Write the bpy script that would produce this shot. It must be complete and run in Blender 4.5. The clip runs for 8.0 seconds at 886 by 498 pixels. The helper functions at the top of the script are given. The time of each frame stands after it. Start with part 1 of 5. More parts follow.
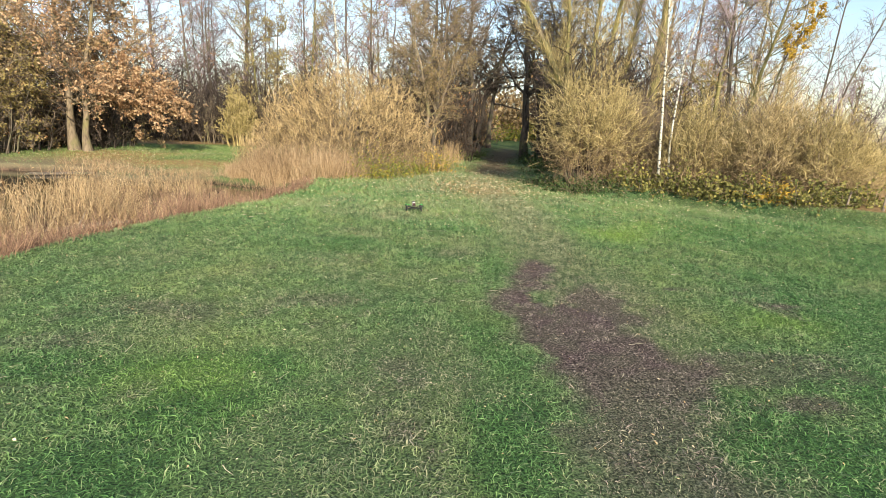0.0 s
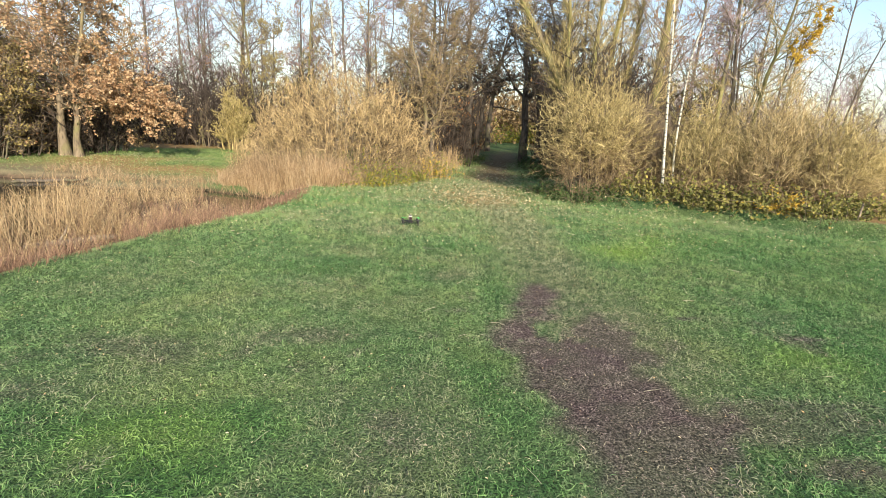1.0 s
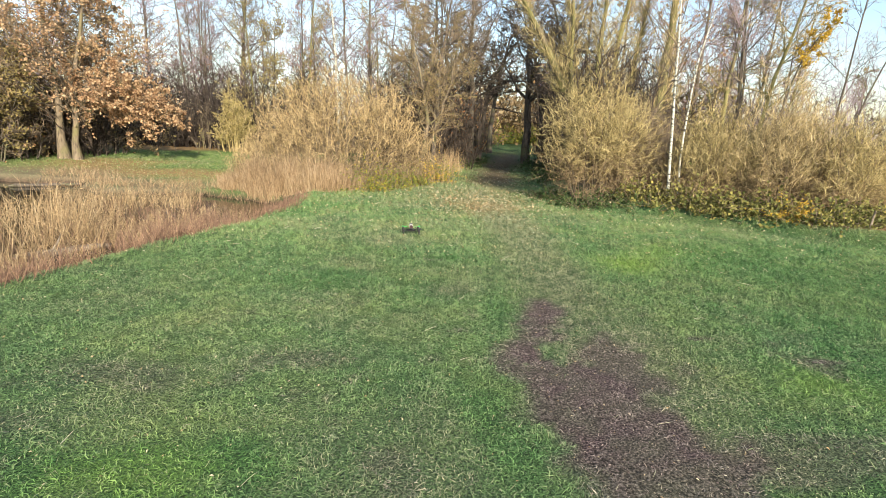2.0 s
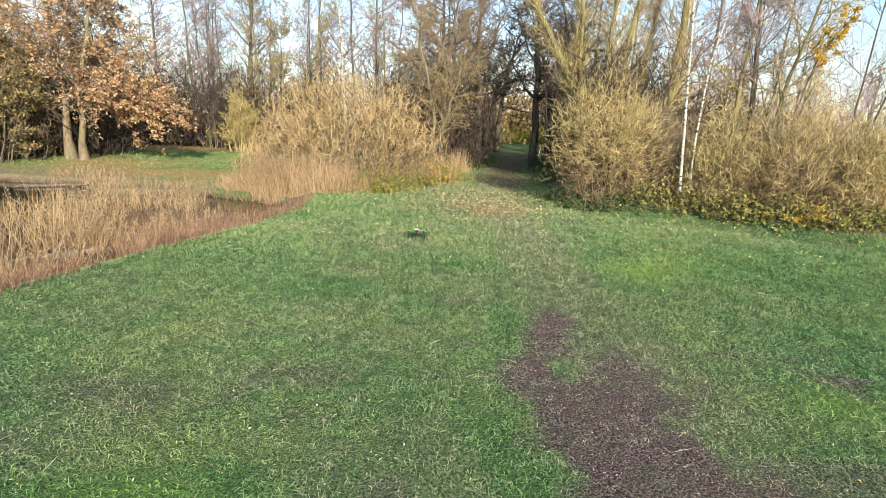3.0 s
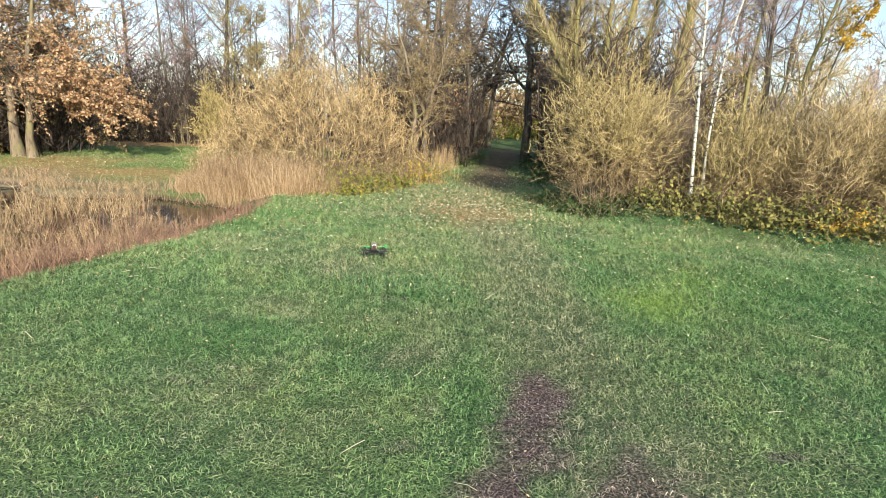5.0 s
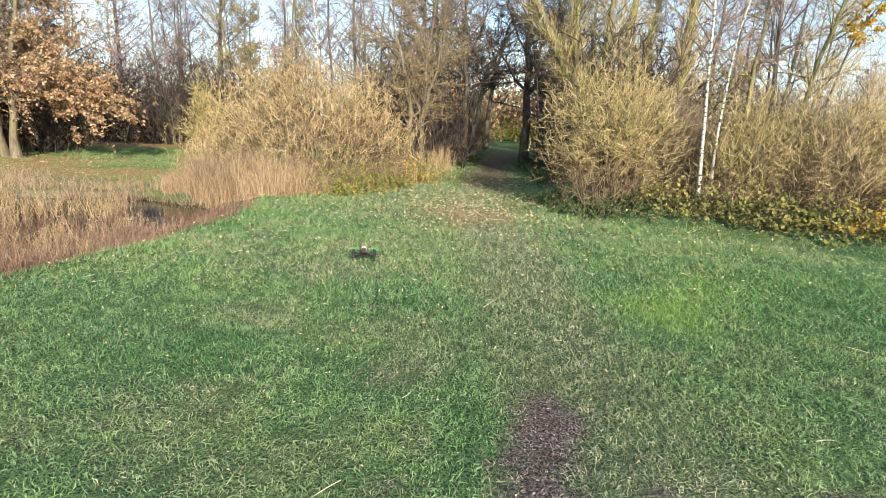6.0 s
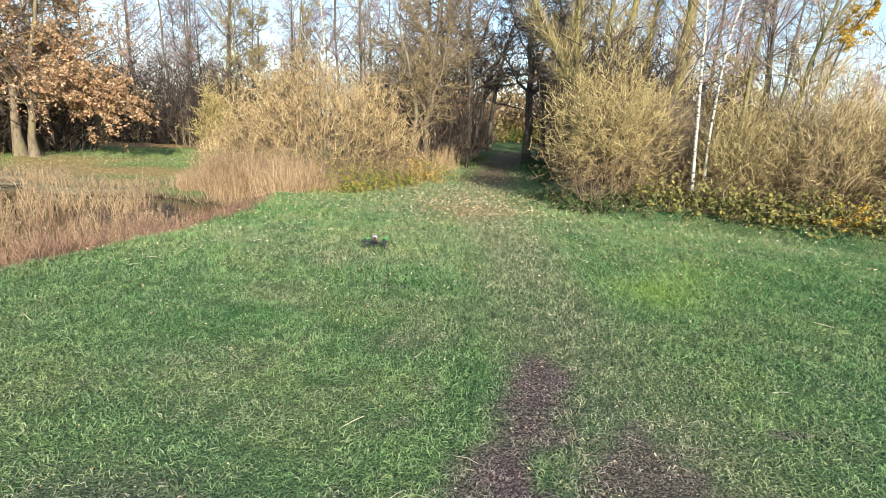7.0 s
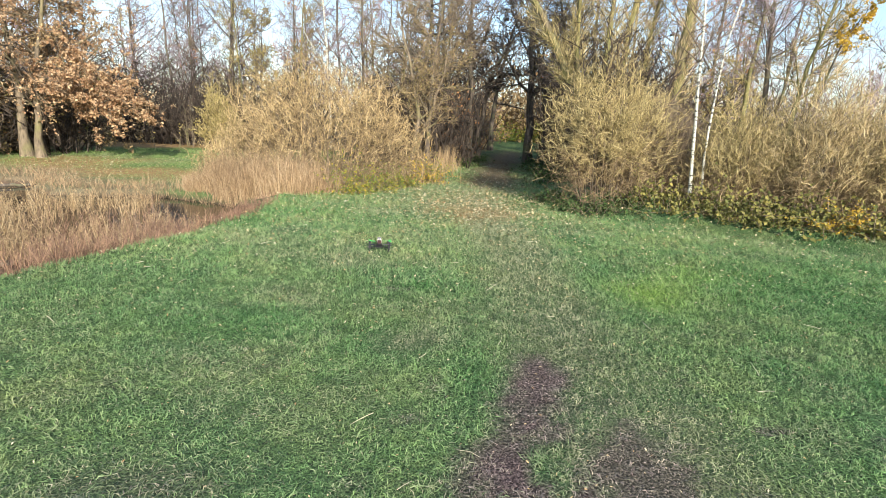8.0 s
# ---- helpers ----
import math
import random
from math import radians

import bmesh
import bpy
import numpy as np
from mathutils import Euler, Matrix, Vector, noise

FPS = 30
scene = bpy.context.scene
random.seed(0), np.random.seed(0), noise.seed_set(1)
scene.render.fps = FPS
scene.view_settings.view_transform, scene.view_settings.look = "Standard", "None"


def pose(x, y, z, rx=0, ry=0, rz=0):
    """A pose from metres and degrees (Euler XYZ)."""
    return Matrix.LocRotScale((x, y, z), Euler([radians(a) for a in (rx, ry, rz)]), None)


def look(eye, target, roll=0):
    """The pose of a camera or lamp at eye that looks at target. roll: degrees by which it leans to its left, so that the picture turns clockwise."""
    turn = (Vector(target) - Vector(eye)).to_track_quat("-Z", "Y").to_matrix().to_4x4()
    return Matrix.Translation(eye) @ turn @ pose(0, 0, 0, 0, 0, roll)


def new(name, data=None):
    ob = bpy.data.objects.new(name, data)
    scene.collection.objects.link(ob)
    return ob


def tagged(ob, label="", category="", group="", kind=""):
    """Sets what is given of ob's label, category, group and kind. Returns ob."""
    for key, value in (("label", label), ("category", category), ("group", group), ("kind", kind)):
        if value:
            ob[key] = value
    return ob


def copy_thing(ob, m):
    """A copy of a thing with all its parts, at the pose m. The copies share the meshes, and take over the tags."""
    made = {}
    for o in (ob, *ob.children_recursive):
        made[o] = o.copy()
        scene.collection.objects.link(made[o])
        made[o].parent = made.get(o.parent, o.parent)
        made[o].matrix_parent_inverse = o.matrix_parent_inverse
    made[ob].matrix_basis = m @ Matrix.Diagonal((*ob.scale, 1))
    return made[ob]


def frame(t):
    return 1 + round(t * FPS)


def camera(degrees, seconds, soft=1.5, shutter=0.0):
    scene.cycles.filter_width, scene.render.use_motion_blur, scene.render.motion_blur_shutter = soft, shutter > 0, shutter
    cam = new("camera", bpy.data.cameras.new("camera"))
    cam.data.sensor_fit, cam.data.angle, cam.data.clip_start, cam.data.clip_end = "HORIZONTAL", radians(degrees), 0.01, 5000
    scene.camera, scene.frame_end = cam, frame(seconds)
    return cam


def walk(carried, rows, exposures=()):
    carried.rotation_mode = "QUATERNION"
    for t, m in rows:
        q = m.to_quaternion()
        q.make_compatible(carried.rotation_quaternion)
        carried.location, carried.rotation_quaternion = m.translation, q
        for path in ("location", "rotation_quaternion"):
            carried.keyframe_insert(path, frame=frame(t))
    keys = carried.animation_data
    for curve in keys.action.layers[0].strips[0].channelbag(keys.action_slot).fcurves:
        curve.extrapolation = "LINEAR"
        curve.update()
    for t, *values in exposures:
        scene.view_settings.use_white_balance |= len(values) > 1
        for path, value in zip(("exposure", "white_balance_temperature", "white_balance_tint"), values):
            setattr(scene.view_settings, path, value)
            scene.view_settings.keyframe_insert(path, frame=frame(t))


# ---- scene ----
cam = camera(81.9, 8.0, soft=0.5)
METRES, EYE, TILT, LEAN, TURN = 3.9, 1.6, -8.0, 0.0, 0.0
ROWS = [
    (0.0, 0.0, 0.0, 0.0, 0.23, -5.78, -2.3),
    (0.5, 0.0005, 0.0542, 0.0311, 0.37, -5.77, -2.34),
    (1.0, 0.001, 0.0988, 0.0571, 0.07, -5.74, -2.28),
    (1.5, 0.0013, 0.1342, 0.0767, 0.01, -5.74, -2.25),
    (3.0, 0.0039, 0.206, 0.114, 1.08, -5.95, -2.4),
    (3.5, 0.0249, 0.2663, 0.1237, 1.0, -6.23, -2.41),
    (4.0, 0.0597, 0.3687, 0.1353, 0.78, -6.16, -2.38),
    (4.5, 0.0859, 0.5014, 0.1507, 0.7, -6.43, -2.27),
    (6.0, 0.1068, 0.7508, 0.1421, 0.28, -6.04, -2.22),
    (6.5, 0.1044, 0.6977, 0.1221, 0.41, -5.6, -2.26),
    (7.0, 0.1025, 0.6249, 0.1125, 0.67, -5.84, -2.33),
    (7.5, 0.0997, 0.5823, 0.1199, 0.86, -5.81, -2.36),
    (8.0, 0.0971, 0.5769, 0.1315, 0.79, -6.02, -2.37),
]
walk(cam, [(t, pose(0, 0, EYE, TILT, LEAN, TURN) @ pose(METRES * x, METRES * y, METRES * z, 90 + pitch, roll, yaw)) for t, x, y, z, yaw, pitch, roll in ROWS],
     exposures=[(0.0, 0.85, 6550, 10), (1.5, 0.91, 6450, 10), (4.5, 0.91, 6250, 10), (6.5, 0.93, 6050, 10), (8.0, 0.93, 6000, 10)])

# ---- world and light ----
SUN_TO = Vector((0.30, -0.88, 0.37)).normalized()
world = bpy.data.worlds.new("world")
scene.world = world
world.use_nodes = True
wn = world.node_tree
sky = wn.nodes.new("ShaderNodeTexSky")
sky.sky_type, sky.sun_disc = "NISHITA", False
sky.sun_elevation, sky.sun_rotation = math.asin(SUN_TO.z), math.atan2(SUN_TO.x, SUN_TO.y)
sky.air_density, sky.dust_density, sky.ozone_density = 1.0, 0.9, 0.7
wn.nodes["Background"].inputs["Strength"].default_value = 0.135
wn.links.new(sky.outputs[0], wn.nodes["Background"].inputs[0])
sun = new("sun", bpy.data.lights.new("sun", "SUN"))
sun.data.energy, sun.data.angle, sun.data.color = 4.8, radians(0.6), (1.0, 0.88, 0.70)
sun.matrix_world = look(SUN_TO * 60, (0, 0, 0))

# ---- plan functions ----

def smooth(a, b, v):
    u = np.clip((v - a) / (b - a), 0, 1)
    return u * u * (3 - 2 * u)


def patchy(x, y, size, seed):
    """Smooth value noise from 0 to 1 with features about size metres across."""
    table = np.random.default_rng(seed).random((64, 64))
    u, v = np.asarray(x) / size + 900, np.asarray(y) / size + 900
    i, j = np.floor(u).astype(int), np.floor(v).astype(int)
    f, g = u - i, v - j
    f, g = f * f * (3 - 2 * f), g * g * (3 - 2 * g)
    a, b = table[i % 64, j % 64], table[(i + 1) % 64, j % 64]
    c, d = table[i % 64, (j + 1) % 64], table[(i + 1) % 64, (j + 1) % 64]
    return (a * (1 - f) + b * f) * (1 - g) + (c * (1 - f) + d * f) * g


def lawn_edge(y):
    """x of the lawn's edge towards the pond."""
    return np.interp(y, [-20, 5.5, 6.2, 6.8, 7.6, 8.8, 9.7, 10.6, 11.4, 12.6], [-5.1, -4.62, -4.45, -4.25, -3.98, -3.66, -3.45, -3.3, -3.2, -3.4])


def bush_edge(y):
    """x of the front edge of the hedge on the lawn's other side."""
    return np.interp(y, [-20, 8.3, 9.3, 10.2, 11.0, 12.0, 12.6, 14.5, 16.0, 18, 60], [30, 10.5, 7.9, 6.8, 6.0, 5.05, 3.95, 3.35, 3.4, 3.7, 8.3])


def far_bank(x):
    """y of the pond's far bank."""
    return np.interp(x, [-40, -14, -11.6, -10.4, -9, -7, -5.5, -4.5, -3.4], [15.6, 17.0, 17.0, 15.6, 15.4, 15.6, 15.2, 14.7, 13.2])


def basin(x, y):
    """1 in the pond's basin, 0 on the banks."""
    wob = 0.25 * (patchy(x, y, 0.9, 3) - 0.5)
    side = smooth(0.05, 1.1, lawn_edge(y) - x + wob)
    far = smooth(-0.1, 0.6, far_bank(x) - y + 2 * wob)
    return side * far * smooth(-60, -20, x) * smooth(-40, -12, y)


def path_x(y):
    """x of the middle of the track into the wood."""
    return np.interp(y, [6, 9, 12, 18, 24, 38, 66], [1.15, 1.2, 1.0, 1.6, 2.3, 4.6, 7.2])


def height(x, y):
    x, y = np.asarray(x, float), np.asarray(y, float)
    h = 0.05 * np.exp(-((y - 8.5) / 4) ** 2) - 0.08 * smooth(7, 1, y)
    h = h + 0.05 * (patchy(x, y, 2.6, 11) - 0.5) + 0.02 * (patchy(x, y, 0.5, 12) - 0.5)
    h = h - 0.03 * smooth(0.9, 0.2, np.abs(x - path_x(y))) * smooth(14, 20, y)
    h = h - 0.35 * smooth(10.5, 15, x - 0.1 * y) - 0.27 * smooth(20.5, 16, y) * smooth(12.0, 13.0, y) * smooth(-3.4, -4.6, x)
    h = h + 0.5 * smooth(30, 70, y) * smooth(-10, 0, x)
    h = h + 0.24 * smooth(-0.7, 0.7, x - bush_edge(y)) * smooth(24, 17, y)
    deep = 0.52 + 0.2 * smooth(13.2, 14.2, y) * smooth(16.4, 15, y) + 0.2 * smooth(-8, -10, x) * smooth(10, 12.5, y)
    return h * (1 - basin(x, y)) - deep * basin(x, y)


def dirt(x, y):
    """Bare earth of the worn patch, 0 to 1."""
    rows = [1, 2.0, 2.5, 2.9, 3.4, 3.6, 4.0, 4.35, 4.55, 4.75, 5.0, 5.3, 5.55, 5.86, 6.05]
    west = np.interp(y, rows, [1.1, 0.99, 0.9, 0.84, 0.83, 0.8, 0.73, 0.7, 0.66, 0.6, 0.75, 0.87, 0.88, 0.97, 1.06])
    east = np.interp(y, rows, [1.5, 1.53, 1.55, 1.64, 1.86, 1.76, 1.6, 1.5, 1.2, 0.98, 1.06, 1.17, 1.16, 1.18, 1.1])
    rag = 0.40 * (patchy(x, y, 0.25, 21) - 0.5) + 0.28 * (patchy(x, y, 0.07, 22) - 0.5)
    a = smooth(0.16, -0.12, np.abs(x - (west + east) / 2) - (east - west) / 2 - 0.05 + 0.8 * rag) * smooth(6.12, 5.9, y) * np.interp(y, [0.5, 1.8, 2.6, 3.4, 4.2, 4.8], [0.1, 0.4, 0.68, 0.95, 0.95, 1.0])
    side = smooth(0.2, -0.2, np.hypot((x - 2.3) / 0.75, (y - 3.4) / 0.3) - 0.9 + 1.6 * rag) * 0.42
    side = np.maximum(side, 0.78 * smooth(0.25, -0.25, np.hypot((x - 1.48) / 0.36, (y - 4.5) / 0.6) - 0.9 + 1.3 * rag))
    side = np.maximum(side, 0.4 * smooth(0.2, -0.3, np.hypot((x - 3.3) / 0.4, (y - 4.7) / 0.25) - 0.8 + 2 * rag))
    hole = smooth(0.1, -0.1, np.hypot((x - 1.07) / 0.15, (y - 4.74) / 0.2) - 1 + 2 * rag)
    track = 0.65 * smooth(1.0, 0.3, np.abs(x - path_x(y)) + 1.6 * rag) * smooth(14.5, 20, y) * smooth(40, 33, y)
    fore = smooth(7.5, 4.5, y) * smooth(-4.5, -3, x) * smooth(5, 3.5, x)
    speck = 0.35 * smooth(0.70, 0.9, 0.6 * patchy(x, y, 0.3, 23) + 0.4 * patchy(x, y, 0.11, 24)) * fore
    return np.clip(np.maximum.reduce([a * (1 - hole) * (0.72 + 0.4 * patchy(x, y, 0.13, 25)), side, track, speck, spots(x, y, [(-2.3, 4.05, 0.6, 0.2, 0.3), (-1.1, 4.4, 0.5, 0.2, 0.28), (-2.8, 3.4, 0.35, 0.15, 0.25), (1.05, 5.55, 0.24, 0.5, 0.95), (-0.2, 7.5, 0.2, 0.06, 0.7), (2.3, 2.9, 0.5, 0.1, 0.6), (3.3, 4.75, 0.3, 0.06, 0.8), (2.45, 5.15, 0.12, 0.04, 0.9), (0.2, 5.1, 0.2, 0.1, 0.4), (-0.3, 3.2, 0.25, 0.15, 0.4)], 27)]), 0, 1)


def dry(x, y):
    """Pale, worn grass, 0 to 1."""
    n = 0.6 * patchy(x, y, 1.1, 31) + 0.4 * patchy(x, y, 0.35, 32)
    worn = smooth(0.9, 0.1, np.abs(x - np.interp(y, [2, 4, 6, 9, 12], [1.7, 1.6, 1.4, 1.35, 1.1])) + 0.5 * (n - 0.5)) * smooth(15, 11, y)
    fore = smooth(7.0, 3.2, y) * smooth(-4.5, -2.0, x) * smooth(2.6, 1.2, x)
    bank = smooth(1.6, 0.2, np.abs(y - np.interp(x, [-20, -14, -11, -7, -4.5], [15, 15.8, 17.0, 16.3, 15.2])) + 0.8 * (n - 0.5)) * smooth(-4.6, -5.6, x)
    lush = np.exp(-((x - 2.75) / 0.6) ** 2 - ((y - 7.8) / 0.7) ** 2) + np.exp(-((x - 3.0) / 0.4) ** 2 - ((y - 4.3) / 0.35) ** 2)
    return np.clip(0.65 * straw(x, y) + 0.14 * smooth(7, 9.5, y) * smooth(4, 1, np.abs(x)) + smooth(0.42, 0.8, n) * 0.4 + 0.8 * worn + fore * 0.12 + 0.6 * bank + 0.3 * smooth(-5, -6.5, x) * smooth(13.5, 15, y) + 0.45 * smooth(2.4, 0.8, np.hypot((x - 0.5) / 1.3, (y - 14.5) / 2.2) + n) + 0.5 * np.exp(-((x - 0.05) / 0.3) ** 2 - ((y - 6.25) / 0.25) ** 2) - 0.9 * lush - 0.7 * deep(x, y), 0, 1)


def spots(x, y, places, seed):
    """Ragged patches: (x, y, half width, half depth, strength)."""
    n = 0.9 * (patchy(x, y, 0.3, seed) - 0.5) + 0.5 * (patchy(x, y, 0.1, seed + 1) - 0.5)
    return np.maximum.reduce([q * smooth(1.25, 0.35, np.hypot((x - a) / w, (y - b) / d) + n) for a, b, w, d, q in places])


def deep(x, y):
    """Patches of darker green grass, 0 to 1."""
    return spots(x, y, [(-1.5, 2.65, 0.55, 0.4, 1), (-1.45, 3.15, 0.7, 0.22, 0.9), (-2.3, 3.0, 0.6, 0.25, 0.8), (-1.7, 2.0, 0.7, 0.3, 0.8), (0.4, 2.4, 0.3, 0.5, 0.9), (0.42, 3.7, 0.25, 0.6, 0.7), (0.55, 4.4, 0.15, 0.3, 0.7),
                        (3.6, 4.5, 0.9, 0.25, 0.8), (1.95, 2.7, 0.35, 0.5, 0.9), (2.9, 3.1, 0.8, 0.5, 0.85), (2.2, 2.3, 0.8, 0.6, 1.0), (3.8, 3.9, 0.7, 0.4, 0.7), (4.5, 4.9, 0.7, 0.4, 0.6), (-0.05, 7.55, 0.3, 0.12, 1), (0.15, 7.65, 0.15, 0.15, 1), (5.2, 7.2, 2.4, 2.4, 0.7), (4.4, 4.6, 1.5, 0.8, 0.8), (4.6, 8.9, 1.4, 0.5, 0.6), (3.9, 7.6, 0.9, 0.5, 0.5), (0.6, 5.6, 0.2, 0.5, 0.5),
                        (-1.0, 6.4, 1.0, 0.5, 0.4), (-2.4, 11.9, 0.9, 0.5, 0.7), (-3.0, 10.6, 0.5, 0.6, 0.5)], 37)


def straw(x, y):
    """Withered, trodden grass, 0 to 1."""
    return spots(x, y, [(-0.1, 2.9, 0.7, 0.75, 0.85), (-0.35, 2.1, 0.9, 0.4, 0.75), (-0.65, 3.5, 0.55, 0.45, 0.7), (-1.0, 2.45, 0.35, 0.2, 0.6), (0.85, 2.3, 0.35, 0.5, 0.8), (2.2, 5.0, 0.7, 0.5, 0.55), (2.9, 6.7, 0.35, 0.3, 0.6),
                        (3.3, 6.3, 0.5, 0.4, 0.5), (0.1, 6.2, 0.2, 0.2, 0.9), (-1.3, 4.5, 0.8, 0.4, 0.5), (-0.5, 5.2, 0.7, 0.5, 0.45), (-0.7, 8.5, 0.8, 0.6, 0.5), (-1.2, 7.2, 0.5, 0.6, 0.4), (2.1, 4.2, 0.4, 0.4, 0.6)], 47)


def lush(x, y):
    """Rank, brighter grass, 0 to 1."""
    n = 0.6 * (patchy(x, y, 0.5, 35) - 0.5)
    a = 1.1 * np.exp(-((x - 2.7) / 0.45) ** 2 - ((y - 7.7) / 0.5) ** 2) + 0.8 * np.exp(-((x - 3.4) / 0.5) ** 2 - ((y - 8.4) / 0.5) ** 2)
    b = 0.8 * np.exp(-((x - 3.0) / 0.4) ** 2 - ((y - 4.3) / 0.3) ** 2) + 0.5 * np.exp(-((x + 1.5) / 0.6) ** 2 - ((y - 3.0) / 0.5) ** 2)
    far = 0.7 * smooth(-4.5, -6, x) * smooth(14.5, 16, y)
    return np.clip(a + b + n * (a + b > 0.2) + far, 0, 1)


def litter(x, y):
    """Fallen leaves and woodland floor, 0 to 1."""
    n = patchy(x, y, 0.8, 41) - 0.5 + 0.6 * (patchy(x, y, 0.2, 42) - 0.5)
    a = 0.8 * smooth(1.25, 0.3, np.hypot((x - 0.9) / 1.0, (y - 12.7) / 1.3) + 0.9 * n)
    b = 0.95 * smooth(1.1, 0.3, np.hypot((x + 12.7) / 3.0, (y - 20.3) / 1.9) + 0.9 * n)
    b = np.maximum(b, 0.95 * smooth(1.1, 0.3, np.hypot((x + 10.4) / 4.2, (y - 18.2) / 1.6) + 0.9 * n))
    wood = smooth(-0.5, 0.5, y - np.interp(x, [-60, -16, -9, -4, 0], [20, 25.5, 30.5, 31, 16]) + 1.5 * n) * smooth(0.3, -1.0, x - path_x(y) + 1.6)
    hedge = smooth(0.35, 0.9, x - bush_edge(y) + 0.8 * n) * smooth(14.5, 12, x - 0.3 * (y - 12))
    lane = smooth(40, 33, y) * 0.35 * smooth(1.5, 0.4, np.abs(x - path_x(y)) + n) * smooth(13, 17, y)
    will = smooth(1.1, 0.85, np.hypot((x + 3.1) / 3.3, (y - 17.6) / 2.6) + 0.3 * n)
    return np.clip(np.maximum.reduce([a, b, wood, hedge, lane, will]), 0, 1)


def shore(x, y):
    """Pale trodden earth of the far bank, 0 to 1."""
    n = patchy(x, y, 0.8, 45) - 0.5 + 0.6 * (patchy(x, y, 0.25, 46) - 0.5)
    off = y - far_bank(x) + 1.1 * n
    return 0.85 * smooth(2.4, 0.4, off) * smooth(-2.0, -0.8, off) * smooth(-6.4, -8.0, x)


# ---- materials ----
def node_mat(name):
    m = bpy.data.materials.new(name)
    m.use_nodes = True
    nt = m.node_tree
    return m, nt, nt.nodes["Principled BSDF"]


def add(nt, kind, **inputs):
    n = nt.nodes.new("ShaderNode" + kind)
    for k, v in inputs.items():
        n.inputs[k].default_value = v
    return n


def ramp(nt, fac, stops):
    r = nt.nodes.new("ShaderNodeValToRGB")
    els = r.color_ramp.elements
    while len(els) < len(stops):
        els.new(0.5)
    for e, (p, c) in zip(els, stops):
        e.position, e.color = p, (*c, 1)
    nt.links.new(fac, r.inputs[0])
    return r.outputs[0]


def maths(nt, op, a, b):
    n = nt.nodes.new("ShaderNodeMath")
    n.operation = op
    for i, v in enumerate((a, b)):
        if isinstance(v, (int, float)):
            n.inputs[i].default_value = v
        else:
            nt.links.new(v, n.inputs[i])
    return n.outputs[0]


def mixed(nt, fac, a, b):
    n = nt.nodes.new("ShaderNodeMix")
    n.data_type = "RGBA"
    for sock, v in ((n.inputs[0], fac), (n.inputs[6], a), (n.inputs[7], b)):
        if isinstance(v, (int, float)):
            sock.default_value = v
        elif isinstance(v, tuple):
            sock.default_value = (*v, 1)
        else:
            nt.links.new(v, sock)
    return n.outputs[2]


def place_noise(nt, scale, detail=3.0, stretch=None):
    g = nt.nodes.new("ShaderNodeNewGeometry")
    n = add(nt, "TexNoise", Scale=scale, Detail=detail, Roughness=0.6)
    if stretch:
        mp = nt.nodes.new("ShaderNodeMapping")
        mp.inputs["Scale"].default_value = stretch
        nt.links.new(g.outputs["Position"], mp.inputs[0])
        nt.links.new(mp.outputs[0], n.inputs["Vector"])
    else:
        nt.links.new(g.outputs["Position"], n.inputs["Vector"])
    return n.outputs["Fac"]


def bumped(nt, bsdf, fac, strength, dist):
    b = add(nt, "Bump", Strength=strength, Distance=dist)
    nt.links.new(fac, b.inputs["Height"])
    nt.links.new(b.outputs[0], bsdf.inputs["Normal"])


def island_mat(name, cols, rough=0.8, patch=1.2, see_through=0.0, spread=0.6):
    """Twigs, stalks and leaves: each piece takes its own tone, in drifts of a metre or so."""
    m, nt, bsdf = node_mat(name)
    g = nt.nodes.new("ShaderNodeNewGeometry")
    f = maths(nt, "ADD", maths(nt, "MULTIPLY", g.outputs["Random Per Island"], spread), maths(nt, "MULTIPLY", place_noise(nt, patch), 1.0 - spread))
    k = len(cols)
    c = ramp(nt, f, [(0.08 + 0.84 * i / max(k - 1, 1), col) for i, col in enumerate(cols)])
    nt.links.new(c, bsdf.inputs["Base Color"])
    bsdf.inputs["Roughness"].default_value = rough
    bsdf.inputs["Specular IOR Level"].default_value = 0.25
    if see_through:
        tr = nt.nodes.new("ShaderNodeBsdfTranslucent")
        nt.links.new(c, tr.inputs[0])
        mx = add(nt, "MixShader", Fac=see_through)
        nt.links.new(bsdf.outputs[0], mx.inputs[1])
        nt.links.new(tr.outputs[0], mx.inputs[2])
        nt.links.new(mx.outputs[0], nt.nodes["Material Output"].inputs[0])
    return m


def bark_mat(name, dark, light, moss=None, grain=14.0, mossy=0.5):
    m, nt, bsdf = node_mat(name)
    ridges = place_noise(nt, grain, 5, (1, 1, 0.22))
    c = ramp(nt, ridges, [(0.3, dark), (0.7, light)])
    if moss:
        k = ramp(nt, place_noise(nt, 1.7, 4), [(0.62 - 0.4 * mossy, (0, 0, 0)), (0.8 - 0.4 * mossy, (1, 1, 1))])
        c = mixed(nt, k, c, moss)
    nt.links.new(c, bsdf.inputs["Base Color"])
    bsdf.inputs["Roughness"].default_value = 0.9
    bumped(nt, bsdf, ridges, 0.9, 0.03)
    return m


def birch_mat(name):
    m, nt, bsdf = node_mat(name)
    marks = place_noise(nt, 6.0, 5, (1.3, 1.3, 3.2))
    c = ramp(nt, marks, [(0.415, (0.05, 0.045, 0.04)), (0.49, (0.42, 0.42, 0.35)), (0.8, (0.66, 0.62, 0.54))])
    nt.links.new(c, bsdf.inputs["Base Color"])
    bsdf.inputs["Roughness"].default_value = 0.6
    bumped(nt, bsdf, marks, 0.4, 0.01)
    return m


